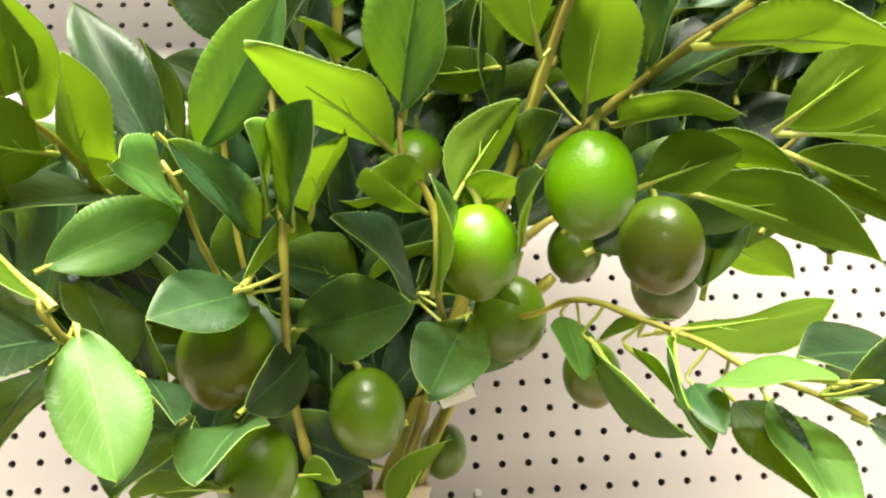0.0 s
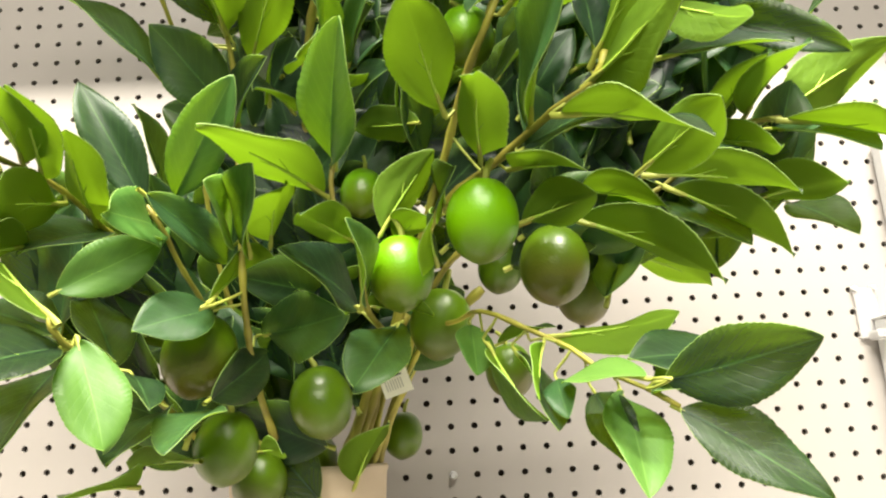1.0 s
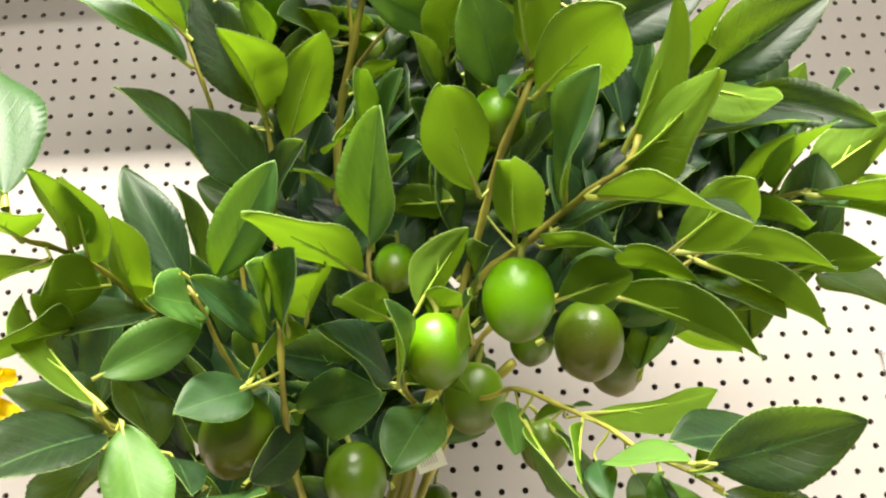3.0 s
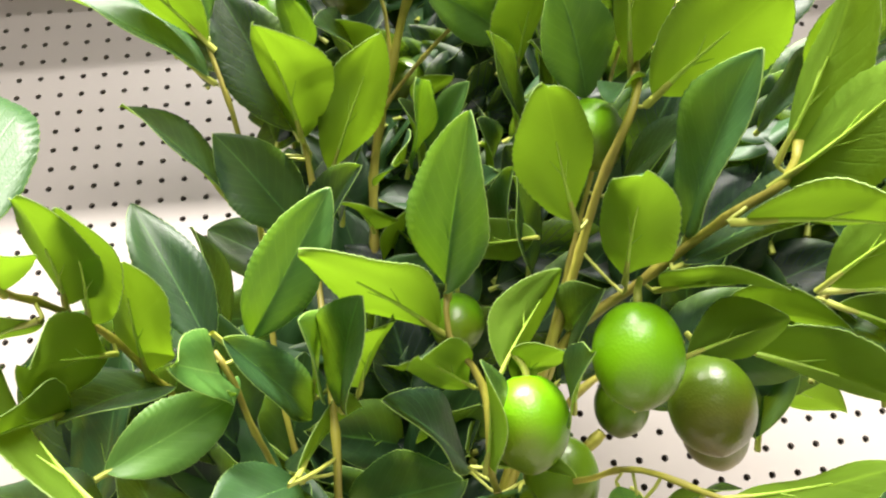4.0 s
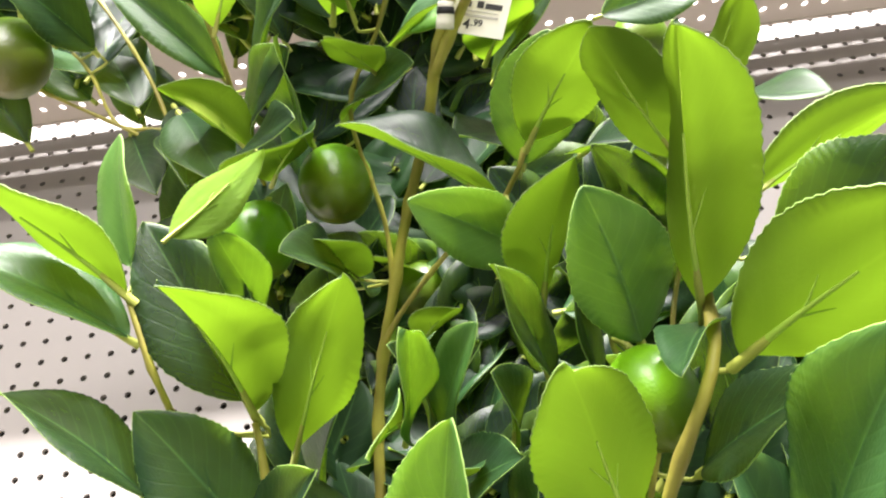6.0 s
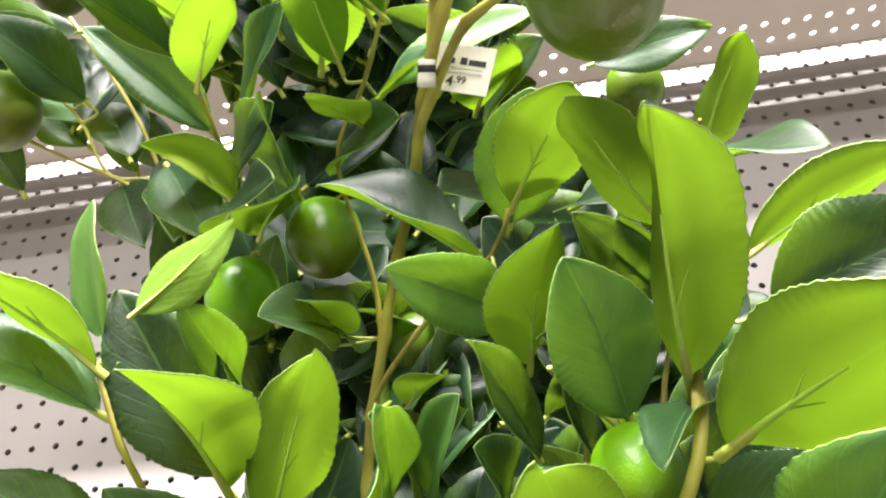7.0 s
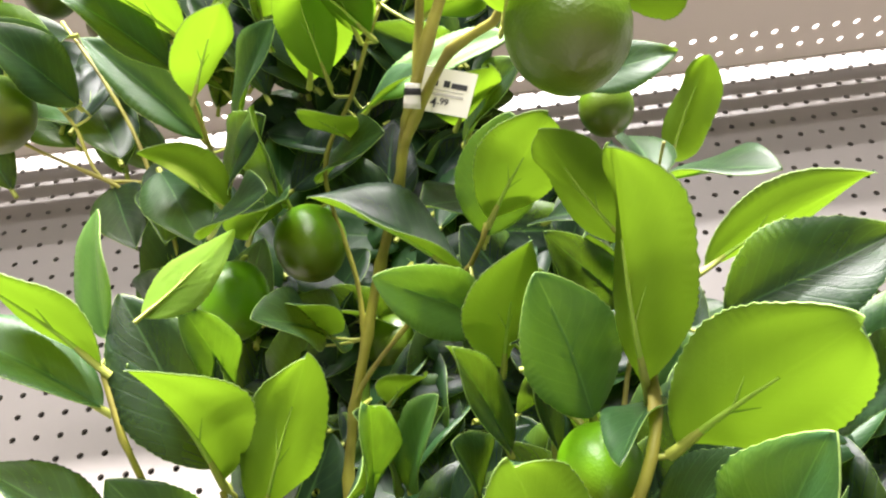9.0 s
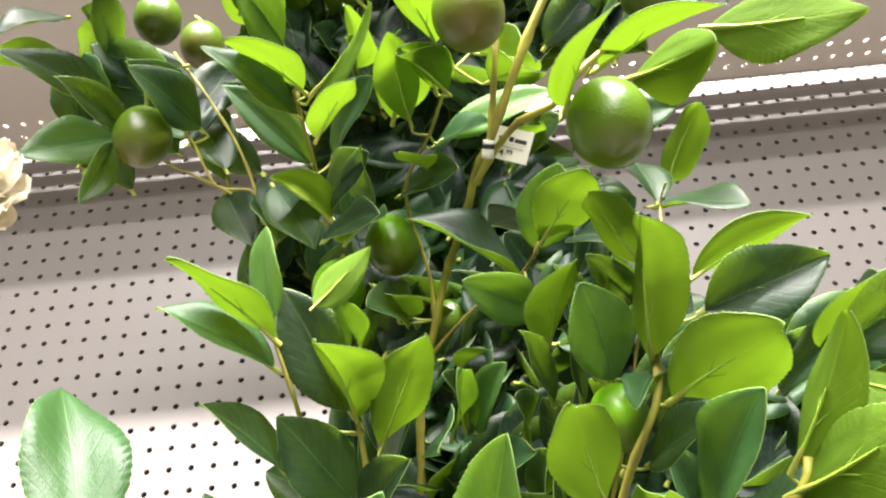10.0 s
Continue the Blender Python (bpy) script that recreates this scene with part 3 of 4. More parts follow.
leaf(b, (-0.070, -0.449, 1.565), (-0.120, -0.517, 1.578), (-0.03, 0.22, 0.97), 0.036, 15)
leaf(b, (-0.064, -0.453, 1.581), (-0.052, -0.523, 1.629), (-0.70, -0.48, -0.53), 0.041, 15, "pale")
leaf(b, (-0.040, -0.416, 1.552), (-0.008, -0.432, 1.595), (-0.37, 0.75, 0.55), 0.030, 30)
leaf(b, (-0.057, -0.430, 1.543), (-0.079, -0.475, 1.546), (-0.32, 0.21, 0.92), 0.027, 30, "round")
leaf(b, (-0.017, -0.426, 1.615), (-0.056, -0.399, 1.626), (0.57, 0.56, 0.61), 0.026, 15, "round")
leaf(b, (-0.063, -0.400, 1.651), (-0.047, -0.429, 1.648), (-0.02, -0.10, 0.99), 0.018, 15)
leaf(b, (-0.061, -0.380, 1.652), (-0.032, -0.438, 1.647), (-0.85, -0.44, 0.29), 0.035, 15)
leaf(b, (-0.054, -0.399, 1.510), (-0.012, -0.415, 1.500), (0.33, 0.30, 0.89), 0.025, 30)
leaf(b, (-0.052, -0.420, 1.507), (-0.053, -0.480, 1.540), (0.99, -0.07, -0.10), 0.037, 15)
leaf(b, (-0.033, -0.400, 1.549), (-0.013, -0.441, 1.553), (0.20, 0.20, 0.96), 0.025, 15)
leaf(b, (-0.068, -0.360, 1.691), (-0.077, -0.427, 1.702), (0.99, -0.13, -0.01), 0.037, 15)
leaf(b, (-0.065, -0.350, 1.698), (-0.042, -0.413, 1.706), (-0.94, -0.34, 0.03), 0.036, 15)
leaf(b, (-0.072, -0.300, 1.406), (-0.045, -0.350, 1.444), (-0.53, 0.31, 0.79), 0.037, 15)
leaf(b, (-0.014, -0.380, 1.612), (-0.025, -0.445, 1.640), (0.91, -0.28, -0.30), 0.039, 15)
leaf(b, (-0.099, -0.380, 1.648), (-0.110, -0.442, 1.635), (0.52, -0.26, 0.81), 0.035, 15)
leaf(b, (-0.079, -0.400, 1.679), (-0.084, -0.454, 1.646), (-0.78, -0.27, 0.57), 0.034, 15)
leaf(b, (-0.028, -0.380, 1.626), (-0.026, -0.444, 1.646), (-0.97, -0.10, -0.22), 0.036, 15)
leaf(b, (-0.118, -0.370, 1.660), (-0.098, -0.432, 1.683), (-0.92, -0.36, -0.17), 0.037, 15)
leaf(b, (-0.031, -0.370, 1.677), (-0.037, -0.435, 1.680), (0.97, -0.11, -0.23), 0.035, 15)
leaf(b, (-0.076, -0.400, 1.671), (-0.066, -0.463, 1.688), (0.87, 0.00, -0.50), 0.028, 15, "pale")
leaf(b, (-0.062, -0.380, 1.683), (-0.043, -0.445, 1.697), (-0.92, -0.32, -0.23), 0.029, 15, "pale")
leaf(b, (-0.015, -0.420, 1.680), (-0.034, -0.485, 1.697), (0.92, -0.33, -0.23), 0.025, 15)
leaf(b, (0.007, -0.380, 1.688), (-0.004, -0.444, 1.715), (0.94, -0.26, -0.22), 0.032, 15)
leaf(b, (-0.068, -0.390, 1.721), (-0.048, -0.426, 1.717), (-0.13, -0.19, 0.97), 0.023, 15)
leaf(b, (-0.096, -0.330, 1.792), (-0.117, -0.393, 1.779), (0.93, -0.33, 0.15), 0.036, 15)
lime(b, (-0.030, -0.413, 1.526), 0.0389, "green")
lime(b, (-0.087, -0.352, 1.458), 0.0396)
lime(b, (-0.111, -0.256, 1.424), 0.0430)
lime(b, (-0.056, -0.362, 1.594), 0.0300, "green")
# top left branch
b = branch()
stem(b, 0.0020, 0.0013, (-0.108, -0.250, 1.335), (-0.110, -0.250, 1.385), (-0.153, -0.340, 1.538), (-0.160, -0.400, 1.655), (-0.162, -0.440, 1.682), (-0.163, -0.455, 1.690), (-0.171, -0.466, 1.717))
leaf(b, (-0.117, -0.421, 1.664), (-0.085, -0.485, 1.701), (0.01, 0.50, 0.86), 0.031, 15, "round")
leaf(b, (-0.129, -0.436, 1.676), (-0.138, -0.510, 1.691), (0.30, 0.15, 0.94), 0.039, 30)
leaf(b, (-0.170, -0.430, 1.651), (-0.207, -0.474, 1.679), (0.82, -0.47, 0.34), 0.031, 15)
leaf(b, (-0.136, -0.410, 1.638), (-0.174, -0.442, 1.680), (0.41, -0.87, -0.29), 0.040, 15)
leaf(b, (-0.173, -0.456, 1.704), (-0.230, -0.490, 1.731), (0.60, -0.68, 0.42), 0.037, 15)
leaf(b, (-0.170, -0.468, 1.716), (-0.217, -0.516, 1.745), (0.37, 0.19, 0.91), 0.033, 15)
leaf(b, (-0.170, -0.468, 1.728), (-0.173, -0.490, 1.777), (-0.63, -0.69, -0.35), 0.029, 15, "pale")
leaf(b, (-0.142, -0.497, 1.717), (-0.111, -0.496, 1.752), (-0.20, 0.97, 0.14), 0.020, 15)
leaf(b, (-0.133, -0.435, 1.682), (-0.166, -0.472, 1.746), (0.18, -0.89, -0.42), 0.042, 15)
leaf(b, (-0.125, -0.440, 1.713), (-0.130, -0.489, 1.723), (0.80, -0.20, -0.57), 0.021, 15, "pale")
# branch up branch
b = branch()
stem(b, 0.0034, 0.0017, (-0.084, -0.250, 1.335), (-0.080, -0.250, 1.385), (-0.045, -0.330, 1.491), (-0.020, -0.390, 1.547), (0.000, -0.430, 1.595), (0.011, -0.460, 1.623), (0.026, -0.486, 1.649), (0.035, -0.475, 1.677), (0.043, -0.460, 1.718), (0.049, -0.450, 1.762))
stem(b, 0.0015, 0.0007, (-0.028, -0.370, 1.526), (0.021, -0.430, 1.657), (0.040, -0.430, 1.711), (0.067, -0.430, 1.768), (0.079, -0.420, 1.814), (0.076, -0.450, 1.809))
leaf(b, (-0.002, -0.455, 1.610), (-0.020, -0.519, 1.642), (-0.31, 0.49, 0.81), 0.038, 15, "round")
leaf(b, (0.019, -0.449, 1.582), (0.014, -0.518, 1.599), (0.66, 0.13, 0.74), 0.038, 15, "round")
leaf(b, (0.035, -0.490, 1.650), (0.067, -0.560, 1.651), (0.64, 0.30, 0.71), 0.044, 15, "round")
leaf(b, (0.034, -0.473, 1.678), (0.017, -0.572, 1.706), (0.62, 0.11, 0.78), 0.031, 40, "round")
leaf(b, (0.036, -0.490, 1.728), (0.004, -0.541, 1.742), (0.34, 0.03, 0.94), 0.030, 15, "round")
leaf(b, (0.016, -0.450, 1.679), (0.000, -0.496, 1.716), (0.26, -0.66, -0.71), 0.035, 40, "pale")
leaf(b, (-0.014, -0.430, 1.713), (0.000, -0.492, 1.735), (-0.53, 0.17, 0.83), 0.038, 15)
leaf(b, (0.015, -0.360, 1.731), (0.001, -0.426, 1.756), (0.91, -0.30, -0.28), 0.039, 15)
leaf(b, (-0.015, -0.430, 1.736), (-0.061, -0.474, 1.737), (0.49, -0.53, -0.69), 0.029, 30, "pale")
leaf(b, (0.079, -0.440, 1.744), (0.145, -0.475, 1.759), (-0.06, 0.30, 0.95), 0.030, 15)
leaf(b, (0.084, -0.430, 1.725), (0.154, -0.460, 1.739), (-0.32, -0.89, -0.32), 0.044, 40)
leaf(b, (0.124, -0.320, 1.903), (0.142, -0.392, 1.926), (0.85, 0.34, 0.39), 0.040, 15, "round")
leaf(b, (0.084, -0.400, 1.826), (0.126, -0.446, 1.790), (-0.21, -0.72, 0.66), 0.039, 15)
leaf(b, (0.091, -0.380, 1.843), (0.089, -0.355, 1.904), (0.31, -0.87, 0.37), 0.036, 15)
leaf(b, (0.125, -0.400, 1.682), (0.143, -0.468, 1.685), (-0.90, -0.22, 0.37), 0.038, 15)
leaf(b, (0.018, -0.420, 1.794), (0.037, -0.470, 1.757), (-0.44, -0.63, 0.63), 0.035, 15)
leaf(b, (0.040, -0.440, 1.732), (0.006, -0.499, 1.730), (0.42, -0.21, -0.88), 0.025, 15)
leaf(b, (0.045, -0.430, 1.734), (0.022, -0.493, 1.732), (0.86, -0.33, 0.38), 0.036, 15)
leaf(b, (0.016, -0.400, 1.702), (-0.009, -0.462, 1.707), (0.93, -0.38, -0.03), 0.036, 15)
leaf(b, (0.030, -0.430, 1.637), (0.060, -0.495, 1.641), (-0.81, -0.34, 0.48), 0.039, 15)
leaf(b, (0.038, -0.460, 1.678), (0.013, -0.500, 1.644), (-0.24, -0.54, 0.81), 0.021, 15)
lime(b, (0.015, -0.450, 1.657), 0.0320, "green")
# branch right branch
b = branch()
stem(b, 0.0039, 0.0031, (-0.080, -0.252, 1.335), (-0.055, -0.262, 1.433), (-0.041, -0.275, 1.464), (-0.024, -0.295, 1.491), (-0.002, -0.315, 1.512), (0.022, -0.330, 1.531))
stem(b, 0.0034, 0.0020, (-0.090, -0.258, 1.335), (-0.088, -0.260, 1.385), (-0.069, -0.290, 1.434), (-0.040, -0.340, 1.498), (-0.009, -0.400, 1.562), (0.028, -0.440, 1.582), (0.055, -0.485, 1.591), (0.071, -0.510, 1.594), (0.078, -0.515, 1.608))
stem(b, 0.0018, 0.0012, (0.071, -0.508, 1.595), (0.102, -0.490, 1.623), (0.127, -0.460, 1.657), (0.143, -0.440, 1.688))
leaf(b, (0.044, -0.465, 1.593), (0.052, -0.551, 1.628), (-0.99, -0.11, -0.05), 0.043, 15)
leaf(b, (0.071, -0.508, 1.595), (0.094, -0.590, 1.599), (0.96, 0.27, -0.07), 0.041, 15)
leaf(b, (0.074, -0.510, 1.607), (0.090, -0.570, 1.650), (0.95, 0.31, 0.08), 0.034, 15)
leaf(b, (0.057, -0.498, 1.584), (0.111, -0.553, 1.548), (0.35, -0.25, 0.90), 0.036, 15)
leaf(b, (0.108, -0.450, 1.569), (0.133, -0.514, 1.582), (0.85, 0.40, 0.34), 0.034, 15)
leaf(b, (0.168, -0.400, 1.605), (0.185, -0.458, 1.577), (0.58, -0.21, 0.78), 0.036, 15)
leaf(b, (0.116, -0.440, 1.570), (0.189, -0.463, 1.549), (0.30, 0.10, 0.95), 0.036, 15)
leaf(b, (0.039, -0.448, 1.543), (0.076, -0.473, 1.549), (0.35, 0.68, 0.64), 0.027, 40, "round")
leaf(b, (0.087, -0.380, 1.582), (0.129, -0.429, 1.553), (0.53, -0.05, 0.85), 0.038, 15)
leaf(b, (0.153, -0.420, 1.694), (0.220, -0.467, 1.719), (-0.44, -0.82, -0.36), 0.046, 30)
leaf(b, (0.143, -0.440, 1.688), (0.145, -0.508, 1.700), (-0.61, 0.12, 0.78), 0.037, 15)
leaf(b, (0.126, -0.460, 1.667), (0.157, -0.507, 1.627), (0.41, 0.73, -0.54), 0.033, 15)
leaf(b, (0.172, -0.420, 1.679), (0.246, -0.440, 1.643), (-0.29, -0.95, -0.08), 0.030, 15)
leaf(b, (0.131, -0.440, 1.644), (0.186, -0.488, 1.625), (-0.26, -0.59, 0.76), 0.040, 15)
leaf(b, (0.042, -0.460, 1.582), (0.104, -0.509, 1.593), (-0.58, -0.61, 0.54), 0.043, 15)
leaf(b, (0.037, -0.440, 1.578), (0.067, -0.499, 1.554), (0.22, -0.28, 0.94), 0.038, 15)
leaf(b, (-0.002, -0.400, 1.568), (0.001, -0.466, 1.571), (-1.00, -0.05, -0.04), 0.035, 15)
leaf(b, (-0.010, -0.420, 1.529), (-0.011, -0.485, 1.539), (-0.98, 0.05, 0.17), 0.035, 15)
leaf(b, (0.080, -0.400, 1.557), (0.152, -0.437, 1.507), (0.62, 0.19, 0.76), 0.043, 15)
lime(b, (0.017, -0.449, 1.545), 0.0403, "green")
lime(b, (0.062, -0.401, 1.529), 0.0422)
lime(b, (0.098, -0.299, 1.531), 0.0406)
lime(b, (0.036, -0.330, 1.546), 0.0320)
# branch far branch
b = branch()
stem(b, 0.0027, 0.0014, (-0.076, -0.242, 1.335), (-0.070, -0.240, 1.385), (-0.012, -0.350, 1.529), (0.049, -0.370, 1.565), (0.132, -0.380, 1.578), (0.172, -0.400, 1.609), (0.208, -0.415, 1.612))
leaf(b, (0.149, -0.260, 1.568), (0.217, -0.235, 1.544), (0.20, 0.34, 0.92), 0.041, 15)
leaf(b, (0.140, -0.400, 1.574), (0.203, -0.414, 1.525), (0.62, 0.04, 0.79), 0.044, 15)
leaf(b, (0.145, -0.360, 1.582), (0.184, -0.402, 1.537), (-0.13, -0.77, 0.62), 0.039, 15)
leaf(b, (0.201, -0.380, 1.571), (0.227, -0.443, 1.560), (0.57, 0.10, 0.81), 0.037, 15)
leaf(b, (0.232, -0.360, 1.573), (0.243, -0.415, 1.536), (-0.18, -0.58, 0.80), 0.037, 15)
leaf(b, (0.224, -0.375, 1.629), (0.318, -0.370, 1.686), (-0.24, 0.92, 0.31), 0.040, 15)
leaf(b, (0.204, -0.430, 1.604), (0.277, -0.461, 1.568), (0.33, -0.27, 0.90), 0.042, 15)
leaf(b, (0.209, -0.400, 1.611), (0.244, -0.452, 1.576), (-0.14, -0.62, 0.77), 0.039, 15)
leaf(b, (0.173, -0.400, 1.618), (0.181, -0.467, 1.630), (-0.42, 0.11, 0.90), 0.037, 15)
leaf(b, (0.188, -0.410, 1.617), (0.201, -0.477, 1.631), (-0.42, 0.11, 0.90), 0.038, 15)
leaf(b, (0.287, -0.330, 1.641), (0.297, -0.373, 1.639), (0.05, -0.04, 1.00), 0.024, 15)
leaf(b, (0.237, -0.380, 1.673), (0.232, -0.446, 1.677), (-0.64, 0.09, 0.76), 0.036, 15)
lime(b, (0.122, -0.330, 1.626), 0.0367)
# low right branch
b = branch()
stem(b, 0.0020, 0.0012, (-0.080, -0.254, 1.335), (-0.075, -0.255, 1.385), (-0.024, -0.330, 1.490), (0.004, -0.380, 1.502), (0.017, -0.420, 1.499), (0.038, -0.435, 1.486), (0.059, -0.450, 1.472), (0.070, -0.460, 1.460), (0.090, -0.472, 1.448), (0.104, -0.477, 1.438))
leaf(b, (0.055, -0.413, 1.483), (0.121, -0.442, 1.488), (0.31, 0.55, -0.78), 0.037, 15)
leaf(b, (0.098, -0.478, 1.451), (0.163, -0.509, 1.464), (-0.37, -0.89, -0.28), 0.037, 15)
leaf(b, (0.104, -0.477, 1.437), (0.161, -0.497, 1.394), (-0.05, -0.93, 0.36), 0.033, 15)
leaf(b, (0.084, -0.446, 1.447), (0.080, -0.496, 1.399), (0.37, -0.66, 0.65), 0.035, 15, "pale")
leaf(b, (0.083, -0.500, 1.451), (0.051, -0.461, 1.455), (-0.25, -0.31, 0.91), 0.027, 35, "pale")
leaf(b, (0.071, -0.440, 1.449), (0.080, -0.480, 1.410), (-0.33, -0.70, 0.64), 0.024, 15)
leaf(b, (0.050, -0.450, 1.456), (0.050, -0.475, 1.436), (-0.29, -0.61, 0.74), 0.016, 15)
leaf(b, (0.018, -0.420, 1.478), (0.042, -0.460, 1.435), (-0.90, -0.08, -0.43), 0.030, 15)
leaf(b, (0.033, -0.430, 1.474), (0.047, -0.470, 1.431), (0.66, -0.42, 0.62), 0.029, 15)
leaf(b, (0.044, -0.450, 1.475), (0.036, -0.480, 1.445), (-0.97, 0.24, 0.01), 0.021, 15, "pale")
leaf(b, (0.142, -0.450, 1.464), (0.081, -0.478, 1.462), (0.26, -0.63, 0.73), 0.036, 15)
leaf(b, (0.140, -0.440, 1.447), (0.091, -0.481, 1.446), (0.30, -0.37, 0.88), 0.034, 15)
lime(b, (-0.042, -0.220, 1.438), 0.0320)
lime(b, (-0.008, -0.345, 1.506), 0.0410)
lime(b, (0.036, -0.340, 1.473), 0.0320)
leaf(b, (0.009, -0.405, 1.494), (0.010, -0.430, 1.463), (0.42, -0.70, 0.58), 0.021, 45, "pale")
leaf(b, (0.024, -0.410, 1.482), (0.054, -0.435, 1.487), (-0.11, 0.06, 0.99), 0.019, 15)
# upper branch
b = branch()
stem(b, 0.0033, 0.0026, (-0.096, -0.238, 1.335), (-0.096, -0.238, 1.385), (-0.106, -0.262, 1.560), (-0.102, -0.312, 1.690), (-0.095, -0.335, 1.735), (-0.083, -0.360, 1.767), (-0.071, -0.385, 1.796), (-0.053, -0.430, 1.816), (-0.046, -0.455, 1.826), (-0.036, -0.495, 1.822), (-0.025, -0.515, 1.837), (-0.007, -0.540, 1.865), (0.006, -0.550, 1.886))
stem(b, 0.0024, 0.0016, (-0.046, -0.465, 1.812), (-0.038, -0.478, 1.819), (-0.020, -0.516, 1.815), (-0.002, -0.531, 1.811), (0.007, -0.548, 1.812), (0.024, -0.552, 1.826), (0.049, -0.556, 1.843))
stem(b, 0.0022, 0.0017, (-0.037, -0.490, 1.818), (-0.033, -0.500, 1.839), (-0.028, -0.520, 1.866), (-0.022, -0.530, 1.905))
stem(b, 0.0014, 0.0011, (-0.083, -0.360, 1.767), (-0.083, -0.380, 1.800), (-0.094, -0.410, 1.853), (-0.073, -0.440, 1.878), (-0.061, -0.460, 1.895), (-0.051, -0.475, 1.906))
stem(b, 0.0014, 0.0011, (-0.095, -0.340, 1.743), (-0.080, -0.360, 1.754), (-0.051, -0.400, 1.761), (-0.022, -0.440, 1.760), (-0.013, -0.460, 1.767))
leaf(b, (-0.027, -0.444, 1.755), (-0.090, -0.465, 1.792), (0.50, -0.75, 0.43), 0.041, 30)
leaf(b, (-0.011, -0.464, 1.766), (0.014, -0.513, 1.777), (0.21, 0.31, 0.93), 0.035, 15, "round")
leaf(b, (-0.013, -0.445, 1.772), (0.002, -0.492, 1.800), (-0.32, -0.52, -0.79), 0.035, 30, "pale")
leaf(b, (0.049, -0.520, 1.836), (0.079, -0.572, 1.805), (0.89, 0.45, 0.09), 0.038, 40)
leaf(b, (0.094, -0.540, 1.850), (0.164, -0.568, 1.822), (0.44, 0.87, 0.24), 0.043, 15)
leaf(b, (0.000, -0.550, 1.792), (0.017, -0.619, 1.790), (-0.74, -0.20, 0.64), 0.039, 15)
leaf(b, (0.026, -0.540, 1.828), (0.082, -0.590, 1.815), (-0.19, -0.44, 0.88), 0.041, 15)
leaf(b, (-0.086, -0.440, 1.893), (-0.094, -0.511, 1.908), (-0.25, 0.23, 0.94), 0.031, 15)
leaf(b, (-0.058, -0.470, 1.889), (-0.087, -0.526, 1.870), (0.05, -0.34, 0.94), 0.031, 30)
leaf(b, (-0.063, -0.500, 1.905), (-0.083, -0.564, 1.892), (0.33, -0.29, 0.90), 0.037, 15)
leaf(b, (-0.033, -0.480, 1.912), (-0.001, -0.514, 1.864), (0.82, -0.03, 0.57), 0.036, 15, "round")
leaf(b, (-0.076, -0.430, 1.856), (-0.094, -0.473, 1.837), (0.10, -0.44, 0.89), 0.027, 15)
leaf(b, (-0.117, -0.400, 1.840), (-0.119, -0.465, 1.853), (-0.81, -0.09, -0.57), 0.036, 30)
leaf(b, (-0.151, -0.420, 1.812), (-0.109, -0.469, 1.795), (-0.64, -0.67, 0.37), 0.036, 15)
leaf(b, (-0.103, -0.380, 1.769), (-0.120, -0.438, 1.748), (0.87, -0.37, 0.33), 0.035, 15)
leaf(b, (-0.061, -0.430, 1.883), (0.016, -0.457, 1.893), (-0.33, -0.94, 0.01), 0.032, 15, "pale")
leaf(b, (-0.015, -0.400, 1.872), (0.015, -0.463, 1.864), (-0.89, -0.44, 0.11), 0.038, 15)
leaf(b, (-0.108, -0.360, 1.778), (-0.105, -0.423, 1.763), (0.43, -0.19, 0.88), 0.035, 15)
leaf(b, (-0.098, -0.400, 1.859), (-0.057, -0.451, 1.839), (-0.68, -0.67, 0.30), 0.037, 15)
leaf(b, (-0.009, -0.400, 1.826), (-0.041, -0.446, 1.792), (0.47, -0.72, 0.52), 0.035, 15)
leaf(b, (-0.029, -0.480, 1.885), (-0.005, -0.526, 1.845), (0.51, -0.39, 0.76), 0.035, 15)
leaf(b, (-0.065, -0.460, 1.901), (-0.077, -0.524, 1.883), (0.35, -0.32, 0.88), 0.036, 15)
leaf(b, (-0.069, -0.420, 1.886), (-0.033, -0.470, 1.859), (-0.61, -0.67, 0.42), 0.036, 15)
leaf(b, (-0.019, -0.420, 1.866), (-0.002, -0.480, 1.844), (-0.24, -0.39, 0.89), 0.036, 15)
leaf(b, (-0.098, -0.430, 1.905), (-0.078, -0.499, 1.910), (0.14, 0.10, 0.99), 0.041, 15)
lime(b, (-0.107, -0.386, 1.824), 0.0401, "green")
lime(b, (-0.146, -0.392, 1.788), 0.0375, "green")
lime(b, (-0.074, -0.300, 1.802), 0.0360)
lime(b, (0.019, -0.555, 1.774), 0.0429)
lime(b, (-0.043, -0.550, 1.871), 0.0430)
lime(b, (0.069, -0.400, 1.885), 0.0320)
leaf(b, (0.045, -0.425, 1.882), (0.108, -0.430, 1.892), (0.10, -0.93, -0.30), 0.033, 15)
lime(b, (0.086, -0.500, 1.937), 0.0423)
# upper left branch
b = branch()
stem(b, 0.0021, 0.0013, (-0.110, -0.239, 1.335), (-0.112, -0.236, 1.385), (-0.125, -0.280, 1.753), (-0.145, -0.290, 1.821), (-0.158, -0.320, 1.864), (-0.160, -0.370, 1.864), (-0.158, -0.420, 1.877), (-0.160, -0.445, 1.888), (-0.163, -0.470, 1.905))
leaf(b, (-0.157, -0.470, 1.904), (-0.192, -0.531, 1.893), (0.14, -0.25, 0.96), 0.036, 15)
leaf(b, (-0.163, -0.460, 1.891), (-0.212, -0.518, 1.904), (0.73, -0.66, -0.17), 0.030, 15)
